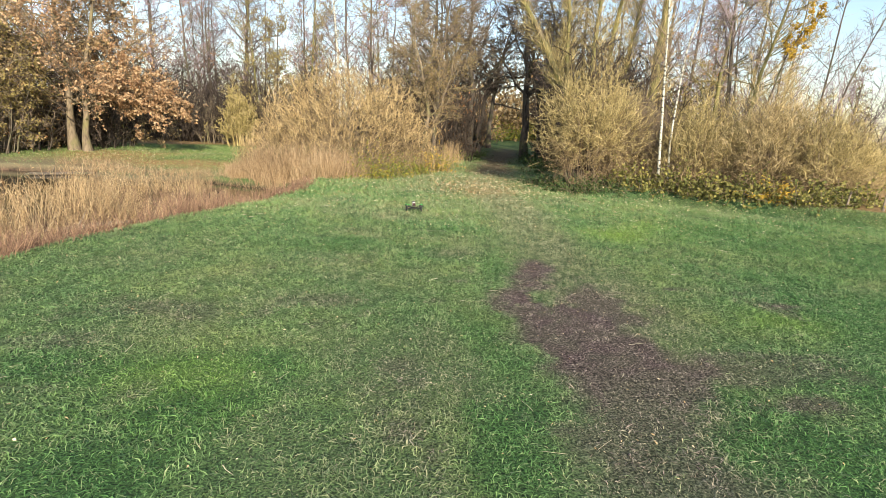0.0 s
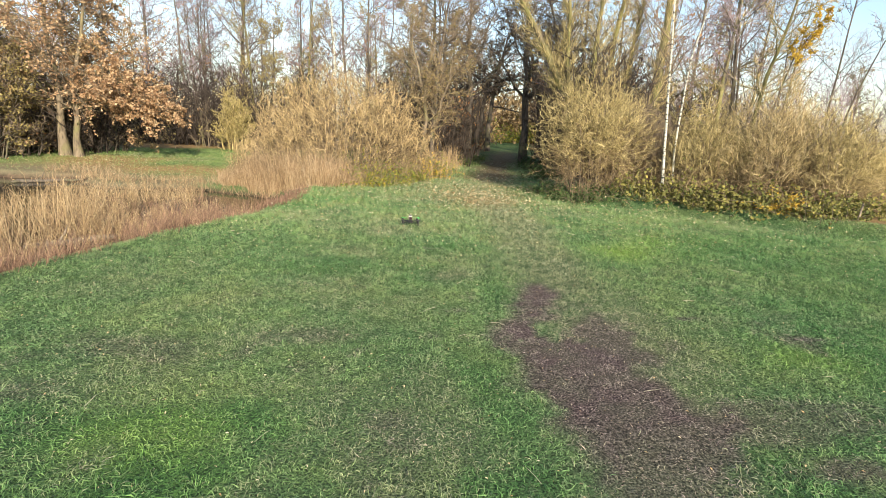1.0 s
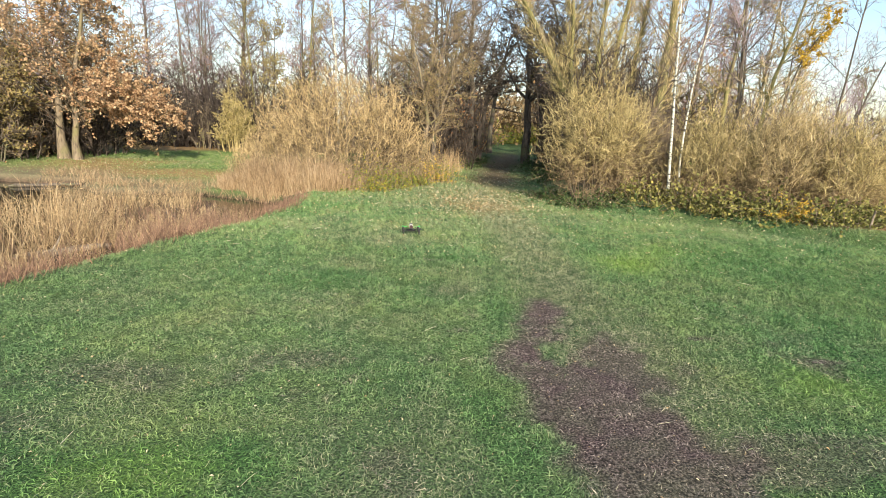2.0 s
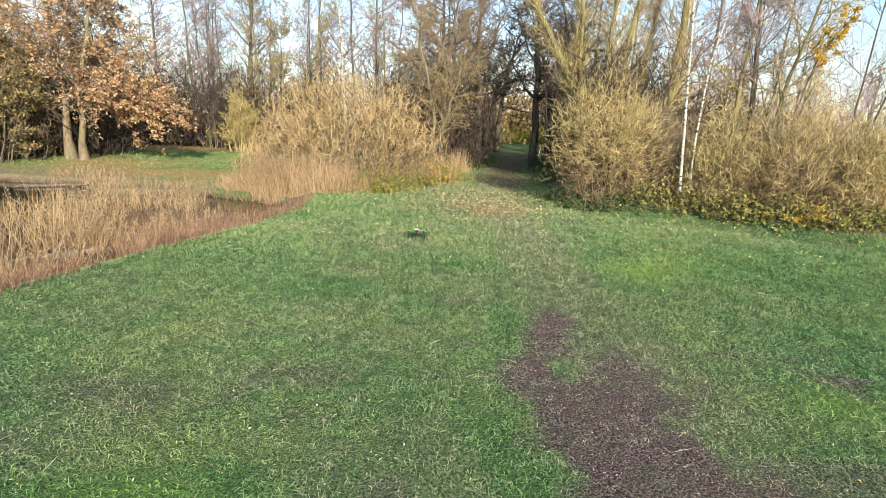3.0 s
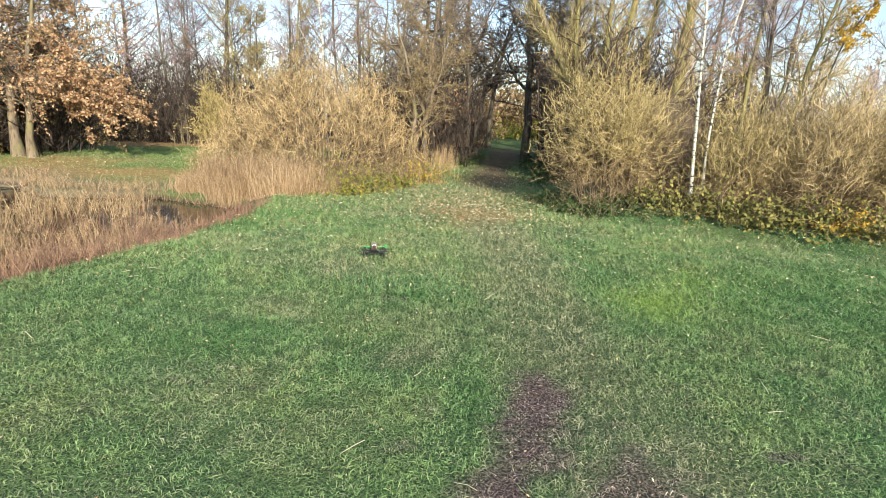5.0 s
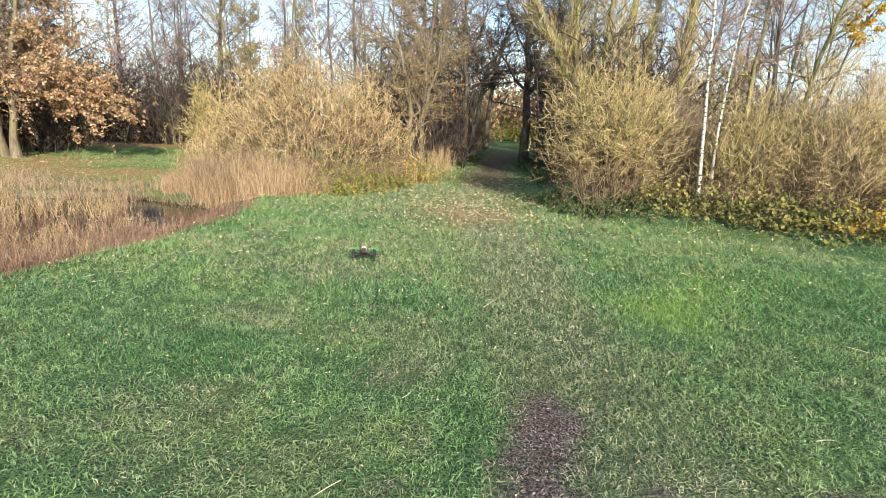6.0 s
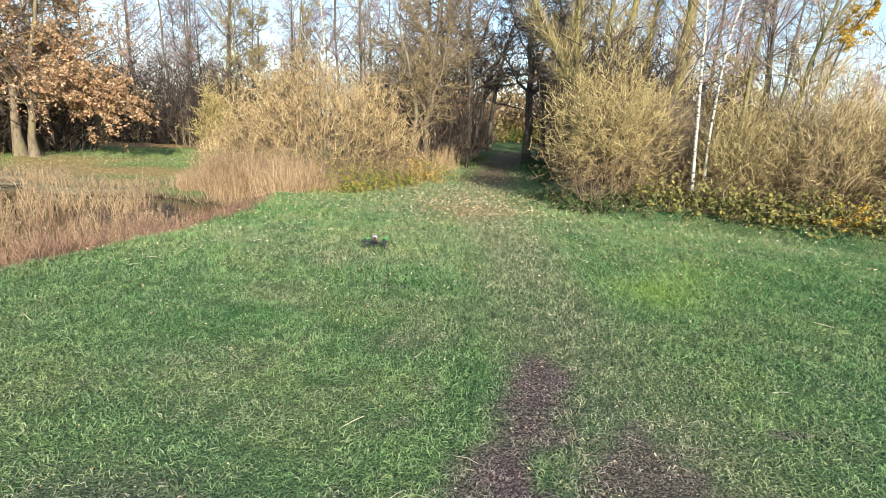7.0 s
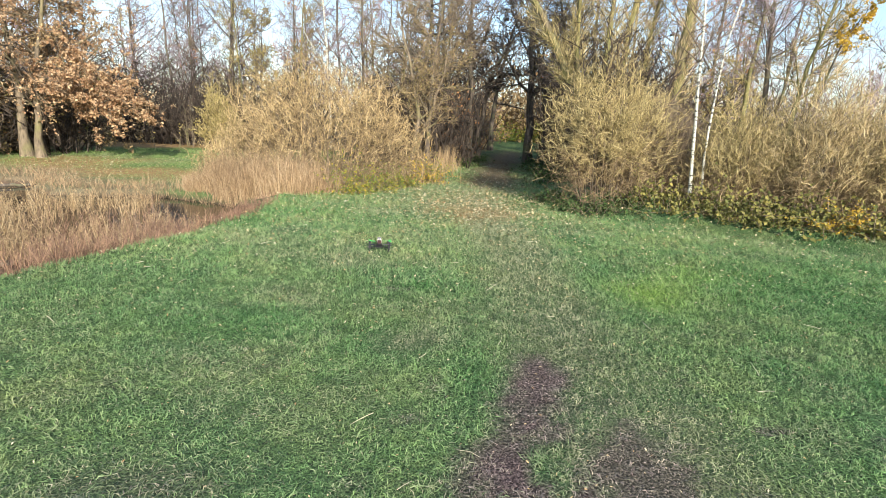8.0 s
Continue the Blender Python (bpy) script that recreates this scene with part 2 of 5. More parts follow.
def attr(nt, name):
    a = nt.nodes.new("ShaderNodeAttribute")
    a.attribute_name = name
    return a.outputs["Fac"]


def grass_tone(nt):
    """Lawn colour by place: drifts of darker and yellower green."""
    big = ramp(nt, place_noise(nt, 0.7, 4), [(0.32, (0.15, 0.305, 0.11)), (0.5, (0.225, 0.375, 0.13)), (0.68, (0.345, 0.44, 0.16))])
    small = ramp(nt, place_noise(nt, 3.2, 3), [(0.32, (0.66, 0.70, 0.76)), (0.52, (1, 1, 1)), (0.70, (1.15, 1.08, 0.95))])
    mul = nt.nodes.new("ShaderNodeMix")
    mul.data_type, mul.blend_type = "RGBA", "MULTIPLY"
    mul.inputs[0].default_value = 0.55
    nt.links.new(big, mul.inputs[6])
    nt.links.new(small, mul.inputs[7])
    big = mul.outputs[2]
    big = mixed(nt, maths(nt, "MULTIPLY", attr(nt, "deep"), 0.9), big, (0.105, 0.27, 0.07))
    return mixed(nt, maths(nt, "MULTIPLY", attr(nt, "lush"), 0.9), big, (0.29, 0.46, 0.085))


def ground_mat():
    m, nt, bsdf = node_mat("lawn_and_soil")
    fine = place_noise(nt, 70.0, 8)
    mid = place_noise(nt, 6.0, 5)
    # The near-black green paints soil together with the shade between blades.
    grass = mixed(nt, ramp(nt, fine, [(0.40, (0.03, 0.03, 0.03)), (0.66, (0.64, 0.64, 0.64))]), (0.018, 0.034, 0.015), grass_tone(nt))
    grass = mixed(nt, maths(nt, "MULTIPLY", attr(nt, "lush"), 0.2), grass, grass_tone(nt))
    straw = ramp(nt, fine, [(0.3, (0.07, 0.08, 0.045)), (0.7, (0.22, 0.23, 0.14))])
    c = mixed(nt, maths(nt, "MULTIPLY", attr(nt, "dry"), 0.2), grass, straw)
    soil = ramp(nt, fine, [(0.39, (0.02, 0.014, 0.014)), (0.52, (0.09, 0.065, 0.062)), (0.66, (0.26, 0.195, 0.18))])
    c = mixed(nt, attr(nt, "dirt"), c, soil)
    leaf = ramp(nt, maths(nt, "ADD", maths(nt, "MULTIPLY", fine, 0.6), maths(nt, "MULTIPLY", mid, 0.4)),
                [(0.32, (0.07, 0.055, 0.028)), (0.46, (0.25, 0.165, 0.075)), (0.58, (0.40, 0.26, 0.12)), (0.72, (0.46, 0.36, 0.18))])
    c = mixed(nt, attr(nt, "litter"), c, leaf)
    sand = ramp(nt, fine, [(0.3, (0.08, 0.062, 0.036)), (0.55, (0.22, 0.18, 0.12)), (0.75, (0.33, 0.28, 0.195))])
    c = mixed(nt, attr(nt, "shore"), c, sand)
    mud = ramp(nt, mid, [(0.35, (0.03, 0.022, 0.016)), (0.7, (0.16, 0.10, 0.07))])
    c = mixed(nt, attr(nt, "mud"), c, mud)
    nt.links.new(c, bsdf.inputs["Base Color"])
    bsdf.inputs["Roughness"].default_value = 0.95
    bsdf.inputs["Specular IOR Level"].default_value = 0.15
    bumped(nt, bsdf, fine, 0.7, 0.03)
    return m


def blade_mat():
    m, nt, bsdf = node_mat("grass_blades")
    g = nt.nodes.new("ShaderNodeNewGeometry")
    tuft = maths(nt, "MULTIPLY", maths(nt, "SUBTRACT", place_noise(nt, 7.0, 3), 0.33), 1.6)
    own = maths(nt, "ADD", maths(nt, "MULTIPLY", g.outputs["Random Per Island"], 0.5), tuft)
    tone = grass_tone(nt)
    green = mixed(nt, ramp(nt, own, [(0.0, (0.85, 0.85, 0.85)), (0.55, (0, 0, 0))]), tone, (0.045, 0.10, 0.035))
    green = mixed(nt, ramp(nt, own, [(0.5, (0, 0, 0)), (1.0, (0.45, 0.45, 0.45))]), green, (0.36, 0.48, 0.21))
    c = mixed(nt, attr(nt, "dry"), green, ramp(nt, own, [(0.05, (0.09, 0.115, 0.06)), (0.45, (0.255, 0.275, 0.155)), (0.93, (0.48, 0.47, 0.29))]))
    c = mixed(nt, attr(nt, "bare"), c, ramp(nt, own, [(0.1, (0.055, 0.04, 0.037)), (0.45, (0.225, 0.163, 0.15)), (0.85, (0.52, 0.42, 0.37))]))
    nt.links.new(c, bsdf.inputs["Base Color"])
    bsdf.inputs["Roughness"].default_value = 0.55
    bsdf.inputs["Specular IOR Level"].default_value = 0.3
    tr = nt.nodes.new("ShaderNodeBsdfTranslucent")
    nt.links.new(c, tr.inputs[0])
    mx = add(nt, "MixShader", Fac=0.2)
    nt.links.new(bsdf.outputs[0], mx.inputs[1])
    nt.links.new(tr.outputs[0], mx.inputs[2])
    nt.links.new(mx.outputs[0], nt.nodes["Material Output"].inputs[0])
    return m


def water_mat():
    m, nt, bsdf = node_mat("pond_water")
    bsdf.inputs["Base Color"].default_value = (0.012, 0.013, 0.010, 1)
    bsdf.inputs["Roughness"].default_value = 0.06
    bumped(nt, bsdf, place_noise(nt, 3.0, 2), 0.15, 0.02)
    return m


def plain_mat(name, col, rough=0.5, metal=0.0):
    m, nt, bsdf = node_mat(name)
    v = ramp(nt, place_noise(nt, 60, 3), [(0.3, tuple(0.8 * k for k in col)), (0.7, tuple(min(1, 1.15 * k) for k in col))])
    nt.links.new(v, bsdf.inputs["Base Color"])
    bsdf.inputs["Roughness"].default_value, bsdf.inputs["Metallic"].default_value = rough, metal
    return m


GROUND, BLADES, WATER = ground_mat(), blade_mat(), water_mat()
BIRCH = birch_mat("birch_bark")
BARK_OAK = bark_mat("oak_bark", (0.06, 0.047, 0.032), (0.25, 0.20, 0.135), (0.16, 0.15, 0.065), mossy=0.3)
BARK_MOSS = bark_mat("mossy_bark", (0.07, 0.055, 0.035), (0.20, 0.165, 0.10), (0.17, 0.16, 0.06), mossy=0.7)
BARK_DARK = bark_mat("dark_bark", (0.04, 0.033, 0.026), (0.16, 0.13, 0.10), (0.12, 0.12, 0.06), mossy=0.3)
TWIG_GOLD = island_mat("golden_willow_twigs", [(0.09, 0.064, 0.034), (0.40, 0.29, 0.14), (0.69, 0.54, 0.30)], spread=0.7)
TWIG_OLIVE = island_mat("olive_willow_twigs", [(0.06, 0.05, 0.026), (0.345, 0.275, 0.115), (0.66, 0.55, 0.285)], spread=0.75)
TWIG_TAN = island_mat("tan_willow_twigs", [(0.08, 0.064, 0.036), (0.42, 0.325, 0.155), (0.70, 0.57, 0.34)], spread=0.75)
# Darker copy that puts shade into the shrubs' low twigs; hawthorn's own tone too.
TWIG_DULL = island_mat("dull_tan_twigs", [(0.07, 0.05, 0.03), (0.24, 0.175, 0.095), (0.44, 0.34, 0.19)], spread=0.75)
LEAF_BUD = island_mat("straw_willow_leaves", [(0.26, 0.19, 0.08), (0.52, 0.41, 0.19), (0.68, 0.56, 0.31)], see_through=0.2)
TWIG_BROWN = island_mat("brown_twigs", [(0.09, 0.07, 0.05), (0.20, 0.155, 0.11), (0.32, 0.25, 0.17)])
# Brown twigs darkened to near black: the wood's deep shade is in the colour.
TWIG_SHADED = island_mat("shaded_thicket_twigs", [(0.028, 0.022, 0.018), (0.055, 0.043, 0.034), (0.11, 0.085, 0.065)])
# Grey twigs, paler and bluer than their own tone: distance haze in the colour.
TWIG_HAZE_GREY = island_mat("hazed_grey_violet_twigs", [(0.17, 0.135, 0.14), (0.315, 0.25, 0.28), (0.46, 0.385, 0.405)])
LEAF_OAK = island_mat("oak_autumn_leaves", [(0.14, 0.085, 0.05), (0.35, 0.21, 0.115), (0.54, 0.38, 0.22), (0.64, 0.50, 0.33)], see_through=0.35)
LEAF_OAK_DULL = island_mat("oak_olive_brown_leaves", [(0.10, 0.075, 0.04), (0.28, 0.20, 0.10), (0.48, 0.35, 0.18), (0.58, 0.48, 0.27)], see_through=0.35)
LEAF_YELLOW = island_mat("yellow_leaves", [(0.44, 0.30, 0.04), (0.63, 0.44, 0.07), (0.60, 0.37, 0.06)], see_through=0.35)
LEAF_OLIVE = island_mat("olive_leaves", [(0.13, 0.11, 0.04), (0.26, 0.215, 0.08), (0.38, 0.31, 0.13)], see_through=0.3)
LEAF_LIME = island_mat("yellow_green_leaves", [(0.20, 0.175, 0.06), (0.35, 0.295, 0.11), (0.47, 0.38, 0.16)], see_through=0.35)
LEAF_RUST = island_mat("rust_leaves", [(0.24, 0.11, 0.06), (0.42, 0.22, 0.10), (0.50, 0.33, 0.15)], see_through=0.3)
LEAF_BRAMBLE = island_mat("bramble_leaves", [(0.06, 0.08, 0.025), (0.14, 0.15, 0.045), (0.26, 0.24, 0.07), (0.46, 0.37, 0.10)], see_through=0.25, patch=1.6, spread=0.45)
LEAF_DARK = island_mat("dark_green_leaves", [(0.03, 0.065, 0.02), (0.06, 0.11, 0.03), (0.14, 0.15, 0.05)], see_through=0.2)
LEAF_BRIGHT = island_mat("green_yellow_leaves", [(0.06, 0.12, 0.03), (0.13, 0.19, 0.04), (0.33, 0.31, 0.05), (0.58, 0.36, 0.06)], see_through=0.3, patch=1.2, spread=0.5)
LEAF_FALLEN = island_mat("fallen_leaf", [(0.26, 0.15, 0.07), (0.46, 0.33, 0.16), (0.60, 0.50, 0.31), (0.70, 0.65, 0.50)], patch=4)
REED = island_mat("dry_reed", [(0.15, 0.095, 0.052), (0.37, 0.26, 0.135), (0.63, 0.50, 0.30)], patch=0.9)
PINK_REED = island_mat("pinkish_dry_reed", [(0.12, 0.078, 0.045), (0.34, 0.235, 0.13), (0.60, 0.46, 0.285)], patch=0.9)
STRAW = island_mat("pale_straw", [(0.42, 0.38, 0.26), (0.58, 0.53, 0.38), (0.66, 0.62, 0.46)], patch=3)
WEED = island_mat("red_brown_weeds", [(0.075, 0.045, 0.032), (0.225, 0.135, 0.09), (0.46, 0.295, 0.19)], patch=0.7)
POST = bark_mat("weathered_wood", (0.13, 0.10, 0.07), (0.34, 0.28, 0.21), grain=30)


# ---- mesh helpers ----
def mesh_from(name, verts, tris, material, attrs=None, shade=True):
    me = bpy.data.meshes.new(name)
    verts, tris = np.asarray(verts, np.float32).reshape(-1, 3), np.asarray(tris, np.int32).reshape(-1, 3)
    me.vertices.add(len(verts))
    me.vertices.foreach_set("co", verts.ravel())
    me.loops.add(tris.size)
    me.loops.foreach_set("vertex_index", tris.ravel())
    me.polygons.add(len(tris))
    me.polygons.foreach_set("loop_start", np.arange(0, tris.size, 3, dtype=np.int32))
    me.polygons.foreach_set("loop_total", np.full(len(tris), 3, np.int32))
    if shade:
        me.polygons.foreach_set("use_smooth", np.ones(len(tris), bool))
    for key, values in (attrs or {}).items():
        me.attributes.new(key, "FLOAT", "POINT").data.foreach_set("value", np.asarray(values, np.float32))
    me.materials.append(material)
    me.update()
    return me


def part(name, data, material=None, parent=None, label=""):
    """One mesh object under its thing, from a bmesh or a ready mesh."""
    if isinstance(data, bmesh.types.BMesh):
        me = bpy.data.meshes.new(name)
        data.to_mesh(me)
        data.free()
        me.materials.append(material)
        data = me
    ob = new(name, data)
    ob.parent = parent
    return tagged(ob, label)


def unit(v):
    return v / np.maximum(np.linalg.norm(v, axis=-1, keepdims=True), 1e-9)


def grown(rng, start, way, length, k, up=0.0, wob=0.15):
    """Curved shoots: n polylines of k points."""
    n = len(start)
    pts, p, d = [start], start, unit(way)
    for _ in range(k - 1):
        d = unit(d + rng.normal(0, wob, (n, 3)) + np.array([0, 0, up]))
        p = p + d * (length / (k - 1))[:, None]
        pts.append(p)
    return np.stack(pts, 1)


def shoots(rng, pts, rad, each, t0, t1, ang, length, k, up=0.0, wob=0.15, thin=0.55, rmin=0.002, taper=1.0):
    """Children of the shoots pts: each per parent, between t0 and t1 of its length, at about ang degrees from it."""
    n, kk = len(pts), pts.shape[1]
    idx = np.repeat(np.arange(n), each)
    t = rng.uniform(t0, t1, len(idx)) * (kk - 1)
    i = np.minimum(t.astype(int), kk - 2)
    f = (t - i)[:, None]
    a, b = pts[idx, i], pts[idx, i + 1]
    tangent = unit(b - a)
    side = unit(np.cross(tangent, rng.normal(0, 1, (len(idx), 3))))
    th = np.radians(rng.normal(ang, ang * 0.25, len(idx)))[:, None]
    way = np.cos(th) * tangent + np.sin(th) * side
    r0 = (rad[idx, i] * (1 - f[:, 0]) + rad[idx, i + 1] * f[:, 0]) * thin
    plen = np.linalg.norm(pts[idx, -1] - pts[idx, 0], axis=1)
    ln = plen * length * rng.uniform(0.6, 1.25, len(idx)) * (1 - 0.45 * taper * t / (kk - 1))
    out = grown(rng, a * (1 - f) + b * f, way, ln, k, up, wob)
    r = np.maximum(r0, rmin)[:, None] * np.linspace(1, 0.35, k)[None, :]
    return out, r


def tubes(pts, rad, sides=3):
    """Tapered tubes that end in a point, as vertices and triangles."""
    n, k, _ = pts.shape
    tang = unit(np.gradient(pts, axis=1))
    ref = np.where(np.abs(tang[..., 2:3]) > 0.9, np.array([1.0, 0, 0]), np.array([0, 0, 1.0]))
    u = unit(np.cross(tang, ref))
    w = np.cross(tang, u)
    ang = np.arange(sides) * 2 * np.pi / sides
    ring = (pts[:, :, None] + rad[:, :, None, None] * (u[:, :, None] * np.cos(ang)[None, None, :, None] + w[:, :, None] * np.sin(ang)[None, None, :, None]))
    body = ring[:, :k - 1].reshape(n, -1, 3)
    verts = np.concatenate([body, pts[:, -1:]], 1)
    tris = []
    for j in range(k - 2):
        for s in range(sides):
            a, b = j * sides + s, j * sides + (s + 1) % sides
            tris += [(a, b, b + sides), (a, b + sides, a + sides)]
    base, tip = (k - 2) * sides, (k - 1) * sides
    tris += [(base + s, base + (s + 1) % sides, tip) for s in range(sides)]
    tris = np.array(tris)[None] + (np.arange(n) * verts.shape[1])[:, None, None]
    return verts.reshape(-1, 3), tris.reshape(-1, 3)


def joined(pieces):
    vs, ts, off = [], [], 0
    for v, t in pieces:
        vs.append(v)
        ts.append(t + off)
        off += len(v)
    return np.concatenate(vs), np.concatenate(ts)


def leaves_on(rng, pts, each, size, droop=0.3, slim=0.55, t0=0.2):
    """Folded four-point leaves on the shoots pts."""
    n, k = pts.shape[:2]
    idx = np.repeat(np.arange(n), each)
    t = rng.uniform(t0, 1, len(idx)) * (k - 1)
    i = np.minimum(t.astype(int), k - 2)
    f = (t - i)[:, None]
    p = pts[idx, i] * (1 - f) + pts[idx, i + 1] * f
    d = unit(rng.normal(0, 1, (len(idx), 3)) + np.array([0, 0, -droop]))
    s = unit(np.cross(d, rng.normal(0, 1, (len(idx), 3))))
    nrm = np.cross(d, s)
    L = (size * rng.uniform(0.6, 1.3, len(idx)))[:, None]
    a, b = p, p + d * L
    m = p + d * L * 0.5 + nrm * L * 0.12
    v = np.stack([a, m + s * L * slim * 0.5, b, m - s * L * slim * 0.5], 1)
    tr = np.array([(0, 1, 2), (0, 2, 3)])[None] + (np.arange(len(idx)) * 4)[:, None, None]
    return v.reshape(-1, 3), tr.reshape(-1, 3)


def plant(name, label, category, base, trunks, levels, bark, twig, leaf=None, seed=1, trunk_name="trunk", group="", together=False, limb=None, taper=1.1):
    """A tree or shrub. trunks: (points, base radius) from the foot; levels: shoots() settings, the last one the twigs;
    leaf: (material, each, size, slim, share of twigs)."""
    rng = np.random.default_rng(seed)
    top = tagged(new(name), label, category, group)
    top.location = (base[0], base[1], float(height(base[0], base[1])) - 0.05)
    k = 12
    curves, radii = [], []
    for pts, r in trunks:
        pts = np.asarray(pts, float)
        along = np.concatenate([[0], np.cumsum(np.linalg.norm(np.diff(pts, axis=0), axis=1))])
        u = np.linspace(0, along[-1], k)
        c = np.stack([np.interp(u, along, pts[:, a]) for a in range(3)], 1)
        c[1:-1] = (c[:-2] + 2 * c[1:-1] + c[2:]) / 4
        c[1:] += rng.normal(0, 0.25 * r, (k - 1, 3)) * np.array([1, 1, 0])
        curves.append(c)
        q = r * (1 - 0.85 * np.linspace(0, 1, k) ** taper)
        q[0] *= 1.35
        radii.append(q)
    P, R = np.stack(curves), np.stack(radii)
    if together:
        tagged(part(trunk_name, mesh_from(trunk_name, *tubes(P, R, 5), bark), None, top), kind="stuff")
    else:
        for c, q in zip(P, R):
            part(trunk_name, mesh_from(trunk_name, *tubes(c[None], q[None], 9), bark), None, top)
    wood, cur, rad = [], P, R
    for j, lv in enumerate(levels):
        cur, rad = shoots(rng, cur, rad, **lv)
        if j < len(levels) - 1:
            wood.append(tubes(cur, rad, 3 if together or j else 4))
    if wood:
        tagged(part("limb_work", mesh_from("limb_work", *joined(wood), limb or bark), None, top), kind="stuff")
    tagged(part("crown", mesh_from("crown", *tubes(cur, rad, 3), twig), None, top), kind="stuff")
    if leaf:
        m, each, size, slim, share = leaf
        tagged(part("foliage", mesh_from("foliage", *leaves_on(rng, cur[rng.random(len(cur)) < share], each, size, slim=slim), m, shade=False), None, top), kind="stuff")
    return top


def fan(seed, count, rx, ry, h, r, spread=0.75, inner=0.4, up=0.6):
    """Stems of a shrub: many, from a small foot, leaning outwards in a dome."""
    rng = np.random.default_rng(seed)
    out = []
    for _ in range(count):
        a, q = rng.uniform(0, 2 * np.pi), math.sqrt(rng.random())
        foot = np.array([math.cos(a) * q * rx * inner, math.sin(a) * q * ry * inner, -0.05])
        tip = np.array([math.cos(a) * q * rx * spread, math.sin(a) * q * ry * spread, h * math.sqrt(max(0.03, 1 - 0.96 * q * q)) * rng.uniform(0.7, 0.95)])
        mid = foot * (1 - up) + tip * up + np.array([0, 0, 0.1 * h])
        out.append(([foot, (foot + mid) / 2 + rng.normal(0, 0.05, 3), mid, tip], r * rng.uniform(0.6, 1.2)))
    return out


# ---- ground ----
def spread_axis(lo, hi, step, reach, growth=1.16):
    core = list(np.arange(lo, hi + step / 2, step))
    for sign, end in ((-1, lo), (1, hi)):
        s, p, more = step, end, []
        while abs(p - end) < reach:
            s *= growth
            p += sign * s
            more.append(p)
        core = more[::-1] + core if sign < 0 else core + more
    return np.array(core)


def build_ground():
    xs, ys = spread_axis(-8, 8, 0.105, 700, 1.18), spread_axis(1.5, 17, 0.105, 700, 1.18)
    X, Y = np.meshgrid(xs, ys)
    x, y = X.ravel(), Y.ravel()
    v = np.stack([x, y, height(x, y)], 1)
    nx, ny = len(xs), len(ys)
    i = (np.arange(ny - 1)[:, None] * nx + np.arange(nx - 1)[None]).ravel()
    tris = np.concatenate([np.stack([i, i + 1, i + nx + 1], 1), np.stack([i, i + nx + 1, i + nx], 1)])
    me = mesh_from("ground", v, tris, GROUND, {"dirt": dirt(x, y), "dry": dry(x, y), "lush": lush(x, y), "deep": deep(x, y), "litter": litter(x, y), "shore": shore(x, y), "mud": smooth(0.06, 0.4, basin(x, y))})
    tagged(new("ground", me), "green lawn with worn bare earth, leaf litter and a pond hollow", "ground", kind="structure")
    bm = bmesh.new()
    bmesh.ops.create_grid(bm, x_segments=20, y_segments=20, size=1, matrix=pose(-16, 4, -0.44) @ Matrix.Diagonal((14, 14, 1, 1)))
    part("pond_water", bm, WATER)
    tagged(bpy.data.objects["pond_water"], "dark still pond water among the reeds", "water", kind="structure")


build_ground()


